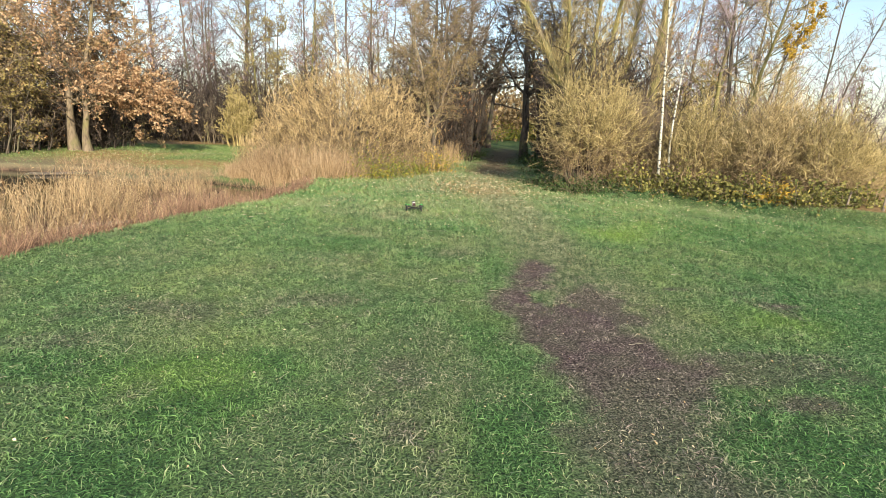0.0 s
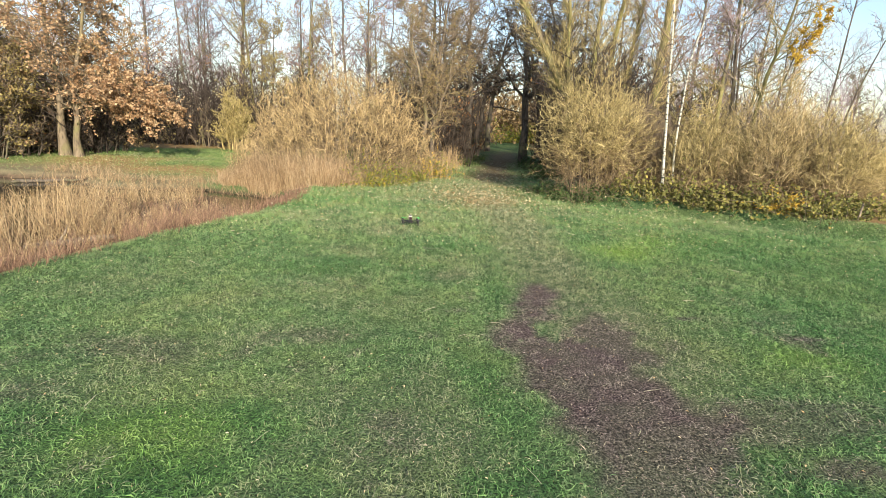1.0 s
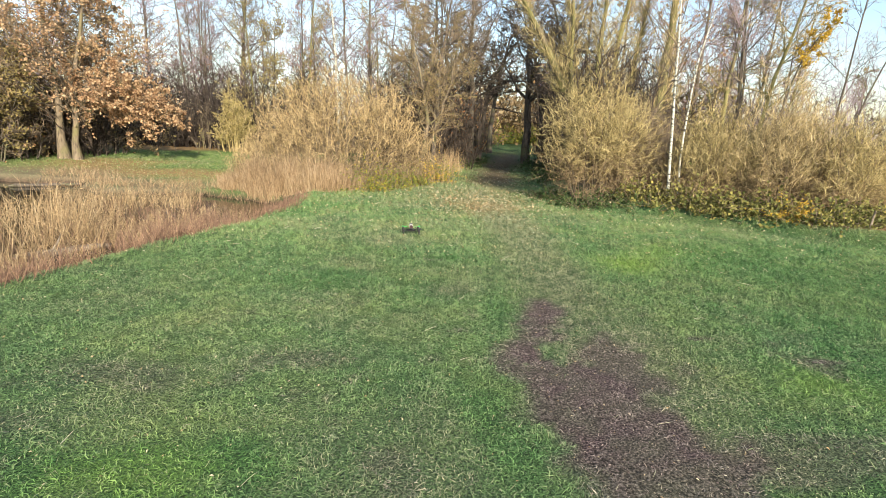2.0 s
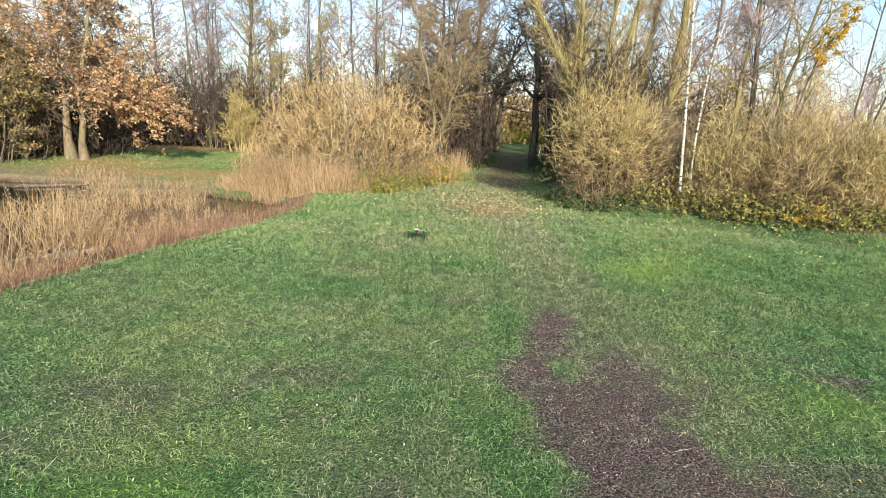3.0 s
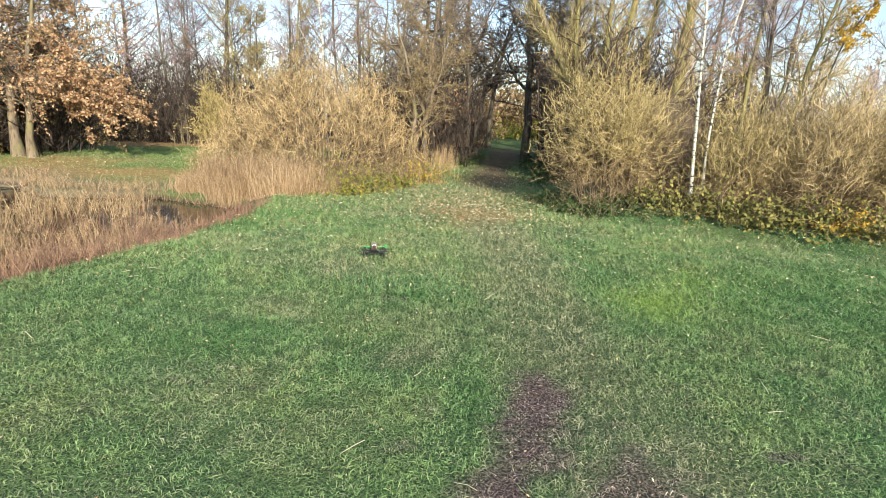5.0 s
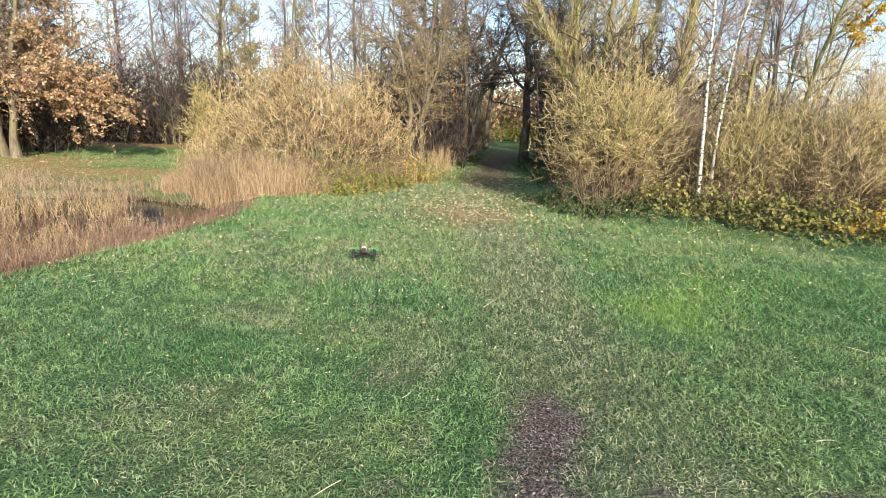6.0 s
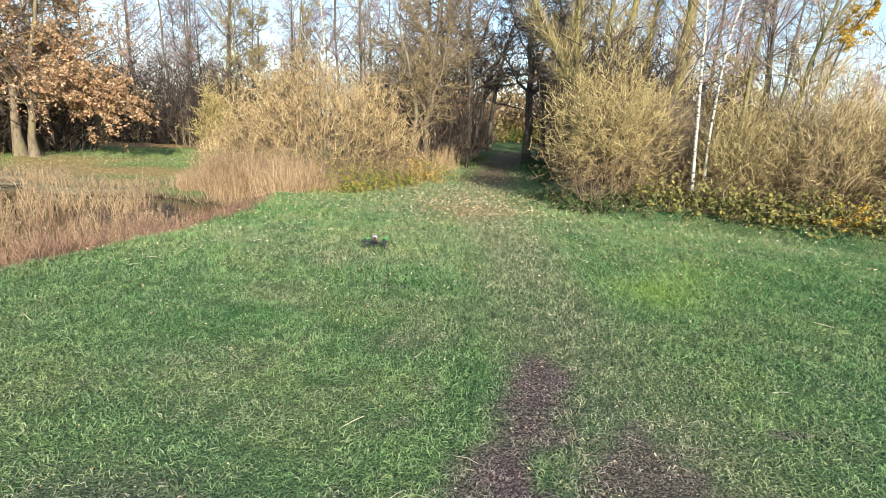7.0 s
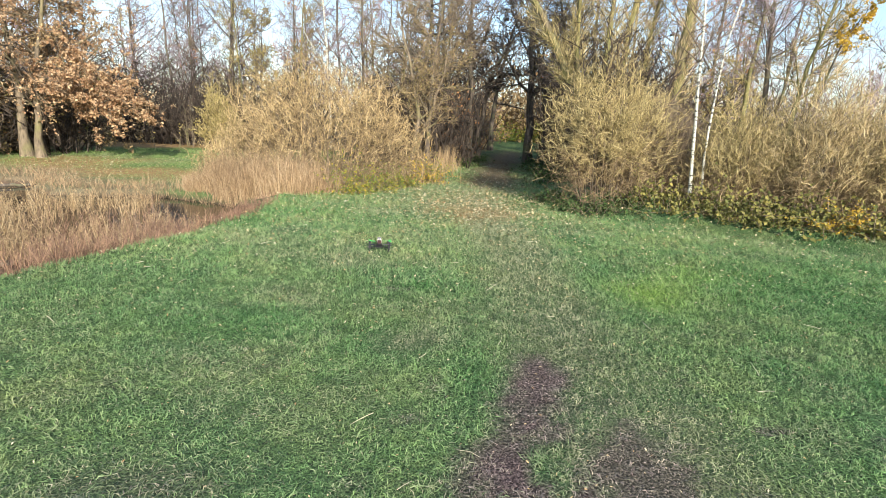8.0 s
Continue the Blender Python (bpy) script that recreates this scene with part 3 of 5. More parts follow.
# ---- grass ----
def build_grass():
    rng = np.random.default_rng(5)
    xs, ys, size = [], [], []
    for y0, y1, x0, x1, per, s in ((1.6, 4.5, -4.9, 6.5, 3900, 1.0), (4.5, 7.5, -5.0, 8.5, 4700, 1.1), (7.5, 11, -4.8, 9, 2500, 1.9),
                                   (11, 17, -3.6, 5.2, 1400, 2.7), (17, 26, -1, 4.5, 420, 3.0), (14.5, 27, -16, -5, 420, 2.6), (-4, 1.6, -5, 7, 600, 2.4)):
        n = int((y1 - y0) * (x1 - x0) * per)
        xs.append(rng.uniform(x0, x1, n)), ys.append(rng.uniform(y0, y1, n)), size.append(np.full(n, s))
    x, y, s = np.concatenate(xs), np.concatenate(ys), np.concatenate(size)
    y = y + rng.normal(0, 0.4, len(y)) * (y > 1.7)
    keep = rng.random(len(x)) > np.maximum(np.maximum(dirt(x, y) * 0.12, np.maximum(litter(x, y) * 0.6, shore(x, y) * 0.85)), np.minimum(1, 8 * basin(x, y)))
    keep &= x < bush_edge(y) + 0.6
    x, y, s = x[keep], y[keep], s[keep]
    n = len(x)
    bare = np.clip(dirt(x, y) * 1.1 + rng.normal(0, 0.22, n) * (dirt(x, y) > 0.04), 0, 1)
    d = np.clip(dry(x, y) + rng.normal(0, 0.25, n) + 0.7 * (rng.random(n) < 0.1) + 0.7 * bare, 0, 1)
    tall = 0.5 + 0.55 * patchy(x, y, 0.4, 51) + 0.55 * patchy(x, y, 0.09, 53)
    hgt = rng.uniform(0.024, 0.064, n) * tall * (0.75 + 0.25 * s) * (1 - 0.15 * d) * (1 - 0.35 * bare)
    a = 9 * patchy(x, y, 0.09, 52) + rng.normal(0, 1.5, n)
    flat = np.stack([np.cos(a), np.sin(a), np.zeros(n)], 1)
    side = np.stack([-np.sin(a), np.cos(a), rng.normal(0, 0.4, n)], 1)
    rise = ((rng.uniform(0.05, 0.6, n) + 0.6 * smooth(4.2, 10, y)) * (1 - 0.5 * bare))[:, None]
    wid = (rng.uniform(0.0011, 0.0028, n) * s)[:, None]
    foot = np.stack([x, y, height(x, y) - 0.003], 1)
    up, L = np.array([0, 0, 1.0]), hgt[:, None]
    mid = foot + (up * rise * 0.9 + flat * 0.3) * L + side * rng.normal(0, 0.15, n)[:, None] * L
    tip = foot + (up * rise * rng.uniform(0.45, 1.1, n)[:, None] + flat * rng.uniform(0.7, 1.2, n)[:, None]) * L + side * rng.normal(0, 0.45, n)[:, None] * L
    # four points a blade on the near lawn, three further off
    near = s < 1.5
    v = np.concatenate([np.stack([foot, mid - side * wid, tip, mid + side * wid], 1)[near].reshape(-1, 3), np.stack([foot - side * wid, tip, foot + side * wid], 1)[~near].reshape(-1, 3)])
    n4, n3 = int(near.sum()), int((~near).sum())
    t = np.concatenate([(np.array([(0, 1, 3), (1, 2, 3)])[None] + (np.arange(n4) * 4)[:, None, None]).reshape(-1, 3), np.array([(0, 1, 2)]) + 4 * n4 + (np.arange(n3) * 3)[:, None]])
    each = lambda q: np.concatenate([np.repeat(q[near], 4), np.repeat(q[~near], 3)])
    me = mesh_from("grass", v, t, BLADES, {"dry": each(d), "lush": each(lush(x, y)), "deep": each(deep(x, y)), "bare": each(bare)}, shade=False)
    tagged(new("grass", me), "short green and straw-coloured lawn grass, patchy and worn", "grass", kind="stuff")


build_grass()


def build_fallen_leaves():
    rng = np.random.default_rng(9)
    x = np.concatenate([rng.uniform(-4.5, 9, 9000), rng.normal(0.9, 0.9, 1700), rng.normal(1.8, 1.1, 900), rng.normal(-11.5, 2.6, 1700), rng.normal(1.3, 0.5, 110)])
    y = np.concatenate([2 + 13.5 * rng.random(9000) ** 0.7, rng.normal(13.2, 1.5, 1700), rng.normal(18, 3, 900), rng.normal(19.0, 1.9, 1700), rng.normal(3.6, 1.1, 110)])
    keep = (basin(x, y) < 0.1) & (x < bush_edge(y) + 0.4)
    x, y = x[keep], y[keep]
    far = 1 + smooth(5, 15, y) * 1.7
    z = height(x, y) + 0.022 * far
    p = np.stack([x, y, z], 1)
    n = len(x)
    a = rng.uniform(0, 2 * np.pi, n)
    d = np.stack([np.cos(a), np.sin(a), rng.normal(0, 0.3, n)], 1)
    s = np.stack([-np.sin(a), np.cos(a), rng.normal(0, 0.3, n)], 1)
    L = (rng.uniform(0.005, 0.013, n) * (far + 0.3 * smooth(5, 8, y)))[:, None]
    fold = np.array([0, 0, 0.25]) * L
    slim = rng.uniform(0.2, 0.55, n)[:, None]
    v = np.stack([p - d * L, p + s * L * slim + fold, p + d * L, p - s * L * slim + fold], 1).reshape(-1, 3)
    t = (np.array([(0, 1, 2), (0, 2, 3)])[None] + (np.arange(n) * 4)[:, None, None])
    tagged(new("fallen_leaves", mesh_from("fallen_leaves", v, t, LEAF_FALLEN, shade=False)), "pale and brown fallen leaves scattered over the grass", "leaves", kind="stuff")


build_fallen_leaves()


def build_dry_straws():
    rng = np.random.default_rng(19)
    n = 60
    x, y = rng.uniform(-3.5, 4.5, n), rng.uniform(2, 10, n)
    foot = np.stack([x, y, height(x, y) + 0.025], 1)
    a = rng.uniform(0, 2 * np.pi, n)
    P = grown(rng, foot, np.stack([np.cos(a), np.sin(a), rng.normal(0.05, 0.08, n)], 1), rng.uniform(0.06, 0.2, n), 4, 0.0, 0.14)
    R = (rng.uniform(0.0012, 0.0022, n) * (1 + smooth(4, 9, y)))[:, None] * np.array([1, 0.9, 0.8, 0.4])[None]
    tagged(new("dry_straws", mesh_from("dry_straws", *tubes(P, R, 3), STRAW)), "pale dry grass stalks lying on the lawn", "grass", kind="stuff")


build_dry_straws()


# ---- reeds round the pond ----
def stalks(name, label, x, y, z0, tall, material, seed, lean=0.16, blades=2, r=0.004, plume=False):
    rng = np.random.default_rng(seed)
    n = len(x)
    foot = np.stack([x, y, z0 - 0.02], 1)
    way = np.stack([rng.normal(0.05, lean, n), rng.normal(0, lean, n), np.ones(n)], 1)
    P = grown(rng, foot, way, tall, 3, 0, 0.08)
    R = (r * rng.uniform(0.7, 1.3, n))[:, None] * np.array([1, 0.85, 0.4])[None]
    pieces = [tubes(P, R, 3)]
    if blades:
        B, BR = shoots(rng, P, R, each=blades, t0=0.15, t1=0.9, ang=38, length=0.3, k=2, up=-0.1, wob=0.12, thin=0.9, rmin=r * 0.8, taper=0.4)
        pieces.append(tubes(B, BR, 3))
    if plume:
        pieces.append(leaves_on(rng, P[rng.random(n) < 0.3, -2:], 4, 0.055, droop=-0.4, slim=0.18, t0=0.4))
    tagged(new(name, mesh_from(name, *joined(pieces), material)), label, "reeds", kind="stuff")


def build_reeds():
    rng = np.random.default_rng(13)
    # tall pale reed standing in the hollow
    n = 9500
    y = rng.uniform(3.0, 15.2, n)
    x = lawn_edge(y) - 0.5 - rng.gamma(1.6, 1.5, n) * np.interp(y, [3, 12, 15], [1, 1.2, 1.6])
    clump = patchy(x, y, 0.55, 61) * 0.6 + patchy(x, y, 1.7, 62) * 0.6
    keep = (clump > 0.47) & (x > -13) & (y < np.minimum(far_bank(x) - 0.5, 12.3 + 2.4 * smooth(-5.8, -7.2, x) - 1.6 * smooth(-9, -10.4, x)) + 0.5 * patchy(x, y, 0.8, 68)) & (x < -4.1) & ((lawn_edge(y) - x) > 0.8 + 1.1 * patchy(x, y, 1.2, 63))
    x, y = x[keep], y[keep]
    tall = 0.88 * (0.3 + 0.8 * rng.beta(1.4, 2.4, len(x))) * (0.55 + 0.8 * patchy(x, y, 0.9, 64)) * (0.6 + 0.75 * smooth(-5.0, -7.2, x)) * np.interp(y, [8, 10.5, 12.5], [1.25, 0.95, 0.85])
    stalks("pond_reeds", "dry straw-coloured reeds standing in the pond", x, y, height(x, y), tall, REED, 14, lean=0.27, blades=3, r=0.0045, plume=True)
    # low red-brown weeds along the lawn's edge
    n = 7200
    y = rng.uniform(3.0, 13.2, n)
    x = lawn_edge(y) + 0.06 - np.abs(rng.normal(0, 2.0, n))
    keep = (patchy(x, y, 0.5, 65) > 0.25) & (x > -9) & (np.hypot((x + 5.75) / 0.55, (y - 8.4) / 0.45) > 1) & (np.hypot((x + 4.9) / 1.2, (y - 12.6) / 0.55) > 1)
    x, y = x[keep], y[keep]
    tall = rng.uniform(0.14, 0.56, len(x)) * (0.3 + 1.25 * patchy(x, y, 0.6, 66)) * (0.55 + 0.45 * smooth(0.0, 0.8, lawn_edge(y) - x))
    stalks("bank_weeds", "withered red-brown weeds on the pond bank", x, y, height(x, y), tall + 0.06, WEED, 15, lean=0.35, blades=3, r=0.0035)
    # reed belt in front of the willow
    n = 3400
    x = rng.uniform(-6.9, -2.3, n) + rng.normal(0, 0.2, n)
    y = np.interp(x, [-8, -6.5, -5, -4, -3, -2], [17.0, 16.0, 15.0, 14.5, 14.5, 14.9]) - 0.5 * patchy(x, 0 * x, 0.5, 69) + rng.gamma(1.3, 0.5, n)
    tall = (0.35 + 0.9 * rng.beta(1.6, 2.0, n)) * (0.55 + 0.75 * patchy(x, y, 0.5, 67)) * np.interp(x, [-7, -6, -5, -3.6, -2.8, -2.2], [0.5, 0.9, 1.1, 1.0, 0.7, 0.4])
    stalks("willow_reeds", "pink-beige dry reeds at the foot of the willow", x, y, height(x, y), tall, PINK_REED, 16, lean=0.2, blades=3, r=0.005)
    # weeds along the far bank
    n = 2000
    x = rng.uniform(-13, -4.6, n)
    y = far_bank(x) + rng.normal(0.1, 0.6, n)
    stalks("far_bank_weeds", "short dry weeds along the far pond bank", x, y, height(x, y), rng.uniform(0.08, 0.4, n), PINK_REED, 18, lean=0.4, blades=3)
    # rank grass by the mouth of the woodland track
    n = 420
    x = np.concatenate([rng.normal(-0.5, 0.5, n // 2), rng.normal(0.2, 0.25, n // 2)])
    y = np.concatenate([rng.normal(19.5, 1.4, n // 2), rng.normal(23, 1.2, n // 2)])
    stalks("rank_grass", "tall withered grass beside the track", x, y, height(x, y), rng.uniform(0.35, 1.1, len(x)), REED, 17)


build_reeds()

# ---- the large golden willow ----
def brush(a, d, e, reach=0.36, up=0.08, wob=0.14, ang=36, r=0.004, tw=0.8, k=2):
    """Branching of a dense shrub: a boughs a stem, d rods a bough, e twigs a rod."""
    return [dict(each=a, t0=0.15, t1=0.97, ang=ang, length=reach, k=4, up=up, wob=wob, thin=0.6, rmin=2.0 * r),
            dict(each=d, t0=0.1, t1=1.0, ang=ang, length=0.62, k=4, up=up, wob=wob, thin=0.6, rmin=1.5 * r, taper=0.6),
            dict(each=e, t0=0.05, t1=1.0, ang=ang, length=tw, k=k, up=up, wob=wob, thin=0.6, rmin=r, taper=0.5)]


def dome_shrub(name, label, base, rx, ry, h, stems, twigs, twig, shade_twig, seed, waist=0.2, length=(0.3, 0.8), out=0.7, up=0.5, stray=0.45, depth=0.5, r=0.0055, curl=0.12, leaf=None, group="", lumps=0.2, spikes=0.08, fork=7):
    """A dense leafless shrub: stems from a small foot, boughs, and a deep shell of short twigs that ends in an uneven dome.
    waist: the height, as a share of h, at which it is widest."""
    rng = np.random.default_rng(seed)
    top = tagged(new(name), label, "shrub", group)
    top.location = (base[0], base[1], float(height(base[0], base[1])) - 0.05)
    P, R = [], []
    for pts, q in fan(seed, stems, rx, ry, h, 0.014, spread=0.85, inner=0.42):
        P.append(np.array(pts)), R.append(q * np.array([1.2, 1.0, 0.8, 0.45]))
    P, R = np.stack(P), np.stack(R)
    tagged(part("stem_clump", mesh_from("stem_clump", *tubes(P, R, 4), TWIG_BROWN), None, top), kind="stuff")
    B, BR = shoots(rng, P, R, each=6, t0=0.15, t1=0.97, ang=38, length=0.36, k=4, up=0.05, wob=0.16, thin=0.6, rmin=0.007)
    C, CR = shoots(rng, B, BR, each=3, t0=0.2, t1=1.0, ang=42, length=0.6, k=4, up=0.04, wob=0.18, thin=0.7, rmin=0.006)
    # Inner boughs get the darker material, so their shade is partly in the colour.
    tagged(part("limb_work", mesh_from("limb_work", *joined([tubes(B, BR, 3), tubes(C, CR, 3)]), shade_twig), None, top), kind="stuff")
    az, nz = rng.uniform(-np.pi, np.pi, twigs), rng.uniform(-0.75, 1, twigs)
    some = (np.sin(az) < 0.35) | (rng.random(twigs) < 0.4)
    az, nz = az[some], nz[some]
    twigs = len(az)
    ring = np.sqrt(1 - nz * nz)
    nrm = np.stack([np.cos(az) * ring, np.sin(az) * ring, nz], 1)
    bump = 1 + lumps * (patchy(az * 3, nz * 3, 0.9, seed + 1) - 0.5) + 0.6 * lumps * (patchy(az * 3, nz * 3, 0.3, seed + 2) - 0.5)
    q = bump * (1 - depth * rng.beta(1.0, 1.7, twigs))
    zc = waist * h
    tip = np.stack([rx * nrm[:, 0] * q, ry * nrm[:, 1] * q, np.maximum(0.08, zc + np.where(nz > 0, h - zc, zc * 1.25) * nz * q)], 1)
    way = unit(out * nrm + np.array([0, 0, up]) + rng.normal(0, stray, (twigs, 3)))
    ln = rng.uniform(length[0], length[1], twigs)
    sprout = rng.random(twigs) < spikes
    way[sprout] = unit(way[sprout] + np.array([0, 0, 1.2]))
    foot = tip - way * ln[:, None] * np.where(sprout, 0.55, 0.85)[:, None]
    foot[:, 2] = np.maximum(foot[:, 2], 0.02)
    T = grown(rng, foot, way, ln, 4, 0.03, curl)
    TR = (r * rng.uniform(0.6, 1.35, twigs))[:, None] * np.array([1, 0.85, 0.65, 0.35])[None]
    # Twigs near the foot switch to the darker material in place of shade.
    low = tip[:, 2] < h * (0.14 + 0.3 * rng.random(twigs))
    for name_of, pick, m in (("crown", ~low, twig), ("lower_crown", low, shade_twig)):
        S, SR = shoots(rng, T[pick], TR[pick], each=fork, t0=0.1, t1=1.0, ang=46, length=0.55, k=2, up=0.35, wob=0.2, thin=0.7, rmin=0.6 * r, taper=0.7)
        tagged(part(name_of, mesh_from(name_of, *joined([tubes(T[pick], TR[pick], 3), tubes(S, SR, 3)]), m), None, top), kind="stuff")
    if leaf:
        m, each, size, slim, share = leaf
        tagged(part("foliage", mesh_from("foliage", *leaves_on(rng, T[rng.random(twigs) < share], each, size, slim=slim), m, shade=False), None, top), kind="stuff")
    return top


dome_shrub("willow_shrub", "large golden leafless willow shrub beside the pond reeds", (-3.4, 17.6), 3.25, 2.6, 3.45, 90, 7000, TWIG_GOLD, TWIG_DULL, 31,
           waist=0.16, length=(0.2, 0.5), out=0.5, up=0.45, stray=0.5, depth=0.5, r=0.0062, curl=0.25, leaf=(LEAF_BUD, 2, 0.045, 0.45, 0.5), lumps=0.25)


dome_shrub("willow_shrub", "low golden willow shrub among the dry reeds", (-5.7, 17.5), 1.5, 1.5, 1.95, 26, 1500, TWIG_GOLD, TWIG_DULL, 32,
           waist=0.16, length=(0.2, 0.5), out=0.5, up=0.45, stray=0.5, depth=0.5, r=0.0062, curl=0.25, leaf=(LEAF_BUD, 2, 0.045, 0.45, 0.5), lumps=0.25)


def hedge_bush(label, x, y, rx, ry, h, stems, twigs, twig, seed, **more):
    # The duller low and inner twigs carry the hedge's undershade in their colour.
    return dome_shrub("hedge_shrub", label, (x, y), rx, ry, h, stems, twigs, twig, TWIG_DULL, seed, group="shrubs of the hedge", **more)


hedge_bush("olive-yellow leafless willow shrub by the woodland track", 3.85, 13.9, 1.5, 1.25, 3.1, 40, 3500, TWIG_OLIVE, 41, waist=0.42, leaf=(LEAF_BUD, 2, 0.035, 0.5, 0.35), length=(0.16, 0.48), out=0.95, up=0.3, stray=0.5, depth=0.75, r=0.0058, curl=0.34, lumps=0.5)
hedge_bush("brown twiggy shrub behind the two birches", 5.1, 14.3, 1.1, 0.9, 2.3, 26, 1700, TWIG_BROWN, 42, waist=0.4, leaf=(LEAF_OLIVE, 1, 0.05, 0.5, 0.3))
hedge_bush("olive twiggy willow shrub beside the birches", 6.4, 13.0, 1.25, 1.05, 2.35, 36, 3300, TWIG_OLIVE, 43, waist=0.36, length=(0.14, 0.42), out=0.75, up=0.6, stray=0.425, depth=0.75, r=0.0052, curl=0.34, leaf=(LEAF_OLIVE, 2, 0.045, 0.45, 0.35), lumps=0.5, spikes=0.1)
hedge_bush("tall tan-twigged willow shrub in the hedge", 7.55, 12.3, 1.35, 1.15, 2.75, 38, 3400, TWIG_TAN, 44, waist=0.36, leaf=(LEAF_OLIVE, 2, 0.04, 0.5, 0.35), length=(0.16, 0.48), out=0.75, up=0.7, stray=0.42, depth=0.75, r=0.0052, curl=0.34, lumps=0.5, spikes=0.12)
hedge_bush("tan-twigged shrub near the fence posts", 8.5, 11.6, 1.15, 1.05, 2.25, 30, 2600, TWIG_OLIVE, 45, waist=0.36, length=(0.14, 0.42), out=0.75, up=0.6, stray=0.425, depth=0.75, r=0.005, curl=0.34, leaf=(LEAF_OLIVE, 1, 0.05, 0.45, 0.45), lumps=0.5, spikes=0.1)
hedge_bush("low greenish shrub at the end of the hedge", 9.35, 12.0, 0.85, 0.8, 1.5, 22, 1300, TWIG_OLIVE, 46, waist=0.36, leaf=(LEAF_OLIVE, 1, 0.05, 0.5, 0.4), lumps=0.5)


# ---- brambles at the foot of the shrubs ----
def bramble(name, label, spots, h, leafmat, seed, size=0.07, per=70):
    rng = np.random.default_rng(seed)
    sx, sy = np.repeat([s[0] for s in spots], per), np.repeat([s[1] for s in spots], per)
    rr = np.repeat([s[2] for s in spots], per)
    x, y = sx + rng.normal(0, 0.5, len(sx)) * rr, sy + rng.normal(0, 0.5, len(sx)) * rr
    foot = np.stack([x, y, height(x, y) - 0.02], 1)
    way = np.stack([rng.normal(0, 0.6, len(x)), rng.normal(-0.15, 0.6, len(x)), np.ones(len(x))], 1)
    P = grown(rng, foot, way, rng.uniform(0.4, 1.2, len(x)) * h * (0.45 + 1.1 * patchy(x, y, 0.55, seed)), 5, -0.16, 0.16)
    R = np.full(len(x), 0.005)[:, None] * np.array([1, 0.9, 0.8, 0.6, 0.3])[None]
    top = tagged(new(name), label, "bramble")
    tagged(part("cane_tangle", mesh_from("cane_tangle", *tubes(P, R, 3), TWIG_BROWN), None, top), kind="stuff")
    tagged(part("foliage", mesh_from("foliage", *leaves_on(rng, P, 13, size, slim=0.75, t0=0.1), leafmat, shade=False), None, top), kind="stuff")


bramble("bramble_thicket", "green and yellow bramble thicket under the birches", [(4.65, 13.06, 0.6), (5.18, 12.61, 0.6), (5.72, 11.99, 0.6), (6.25, 11.55, 0.6)], 0.7, LEAF_BRAMBLE, 71, per=90)
bramble("bramble_thicket", "yellow and dark green brambles along the hedge foot", [(6.79, 11.19, 0.6), (7.32, 10.83, 0.6), (7.85, 10.48, 0.6)], 0.65, LEAF_BRAMBLE, 72, per=90)
bramble("bramble_thicket", "low dark bramble at the end of the hedge", [(8.1, 10.6, 0.5), (8.6, 10.9, 0.5)], 0.5, LEAF_BRAMBLE, 73, per=80)
bramble("bramble_thicket", "green, yellow and orange brambles at the willow's foot", [(-2.1, 14.8, 0.5), (-1.6, 15.3, 0.6), (-1.1, 16.4, 0.6), (-0.7, 17.8, 0.7), (-0.4, 19.3, 0.6)], 0.75, LEAF_BRIGHT, 74, size=0.05, per=110)
bramble("ground_ivy", "low dark green growth under the willow shrub by the track", [(2.69, 14.57, 0.5), (3.05, 13.5, 0.5), (3.58, 13.06, 0.5), (4.21, 12.88, 0.5)], 0.45, LEAF_DARK, 76, size=0.05)
bramble("ground_ivy", "dark green low growth beside the woodland track", [(3.7, 18.5, 0.7), (3.9, 20.5, 0.8), (4.0, 23, 0.8), (4.4, 26, 0.9), (0.9, 24.5, 0.7), (1.3, 27.5, 0.8)], 0.5, LEAF_DARK, 75)
bramble("orange_bramble", "orange-yellow leafy clump in the brambles", [(6.92, 10.83, 0.25), (7.05, 10.79, 0.2)], 0.7, LEAF_YELLOW, 77, size=0.045, per=26)
bramble("orange_bramble", "orange-yellow leafy clump beside the track", [(-0.75, 17.6, 0.5), (-0.45, 18.4, 0.4)], 0.8, LEAF_YELLOW, 78, size=0.05, per=60)
bramble("sunny_hedge", "sunlit yellow-green bushes at the end of the track", [(x, 51 + 0.35 * (x % 3), 1.6) for x in range(1, 13)], 2.3, LEAF_BRIGHT, 79, size=0.17, per=50)
bramble("leafy_thicket", "brown-leaved thicket closing the end of the track", [(x, 56 + 0.6 * (x % 4), 2.4) for x in range(-2, 18)], 8.0, LEAF_OAK_DULL, 80, size=0.34, per=85)

# ---- birches in the hedge ----
BARE = [dict(each=14, t0=0.35, t1=0.98, ang=48, length=0.30, k=5, up=0.10, wob=0.12, thin=0.5, rmin=0.006),
        dict(each=9, t0=0.15, t1=1.0, ang=40, length=0.42, k=4, up=0.04, wob=0.14, thin=0.55, rmin=0.004),
        dict(each=6, t0=0.1, t1=1.0, ang=38, length=0.5, k=3, up=0.02, wob=0.14, thin=0.6, rmin=0.003)]
plant("birch_tree", "slender white-barked birch rising out of the hedge", "tree", (5.27, 12.75),
      [([(0, 0, 0), (-0.14, 0, 1.87), (-0.23, 0, 2.98), (-0.29, 0, 4.1), (-0.36, 0.1, 6.7)], 0.037)], BARE, BIRCH, TWIG_BROWN, None, seed=81, group="birches", limb=TWIG_BROWN)
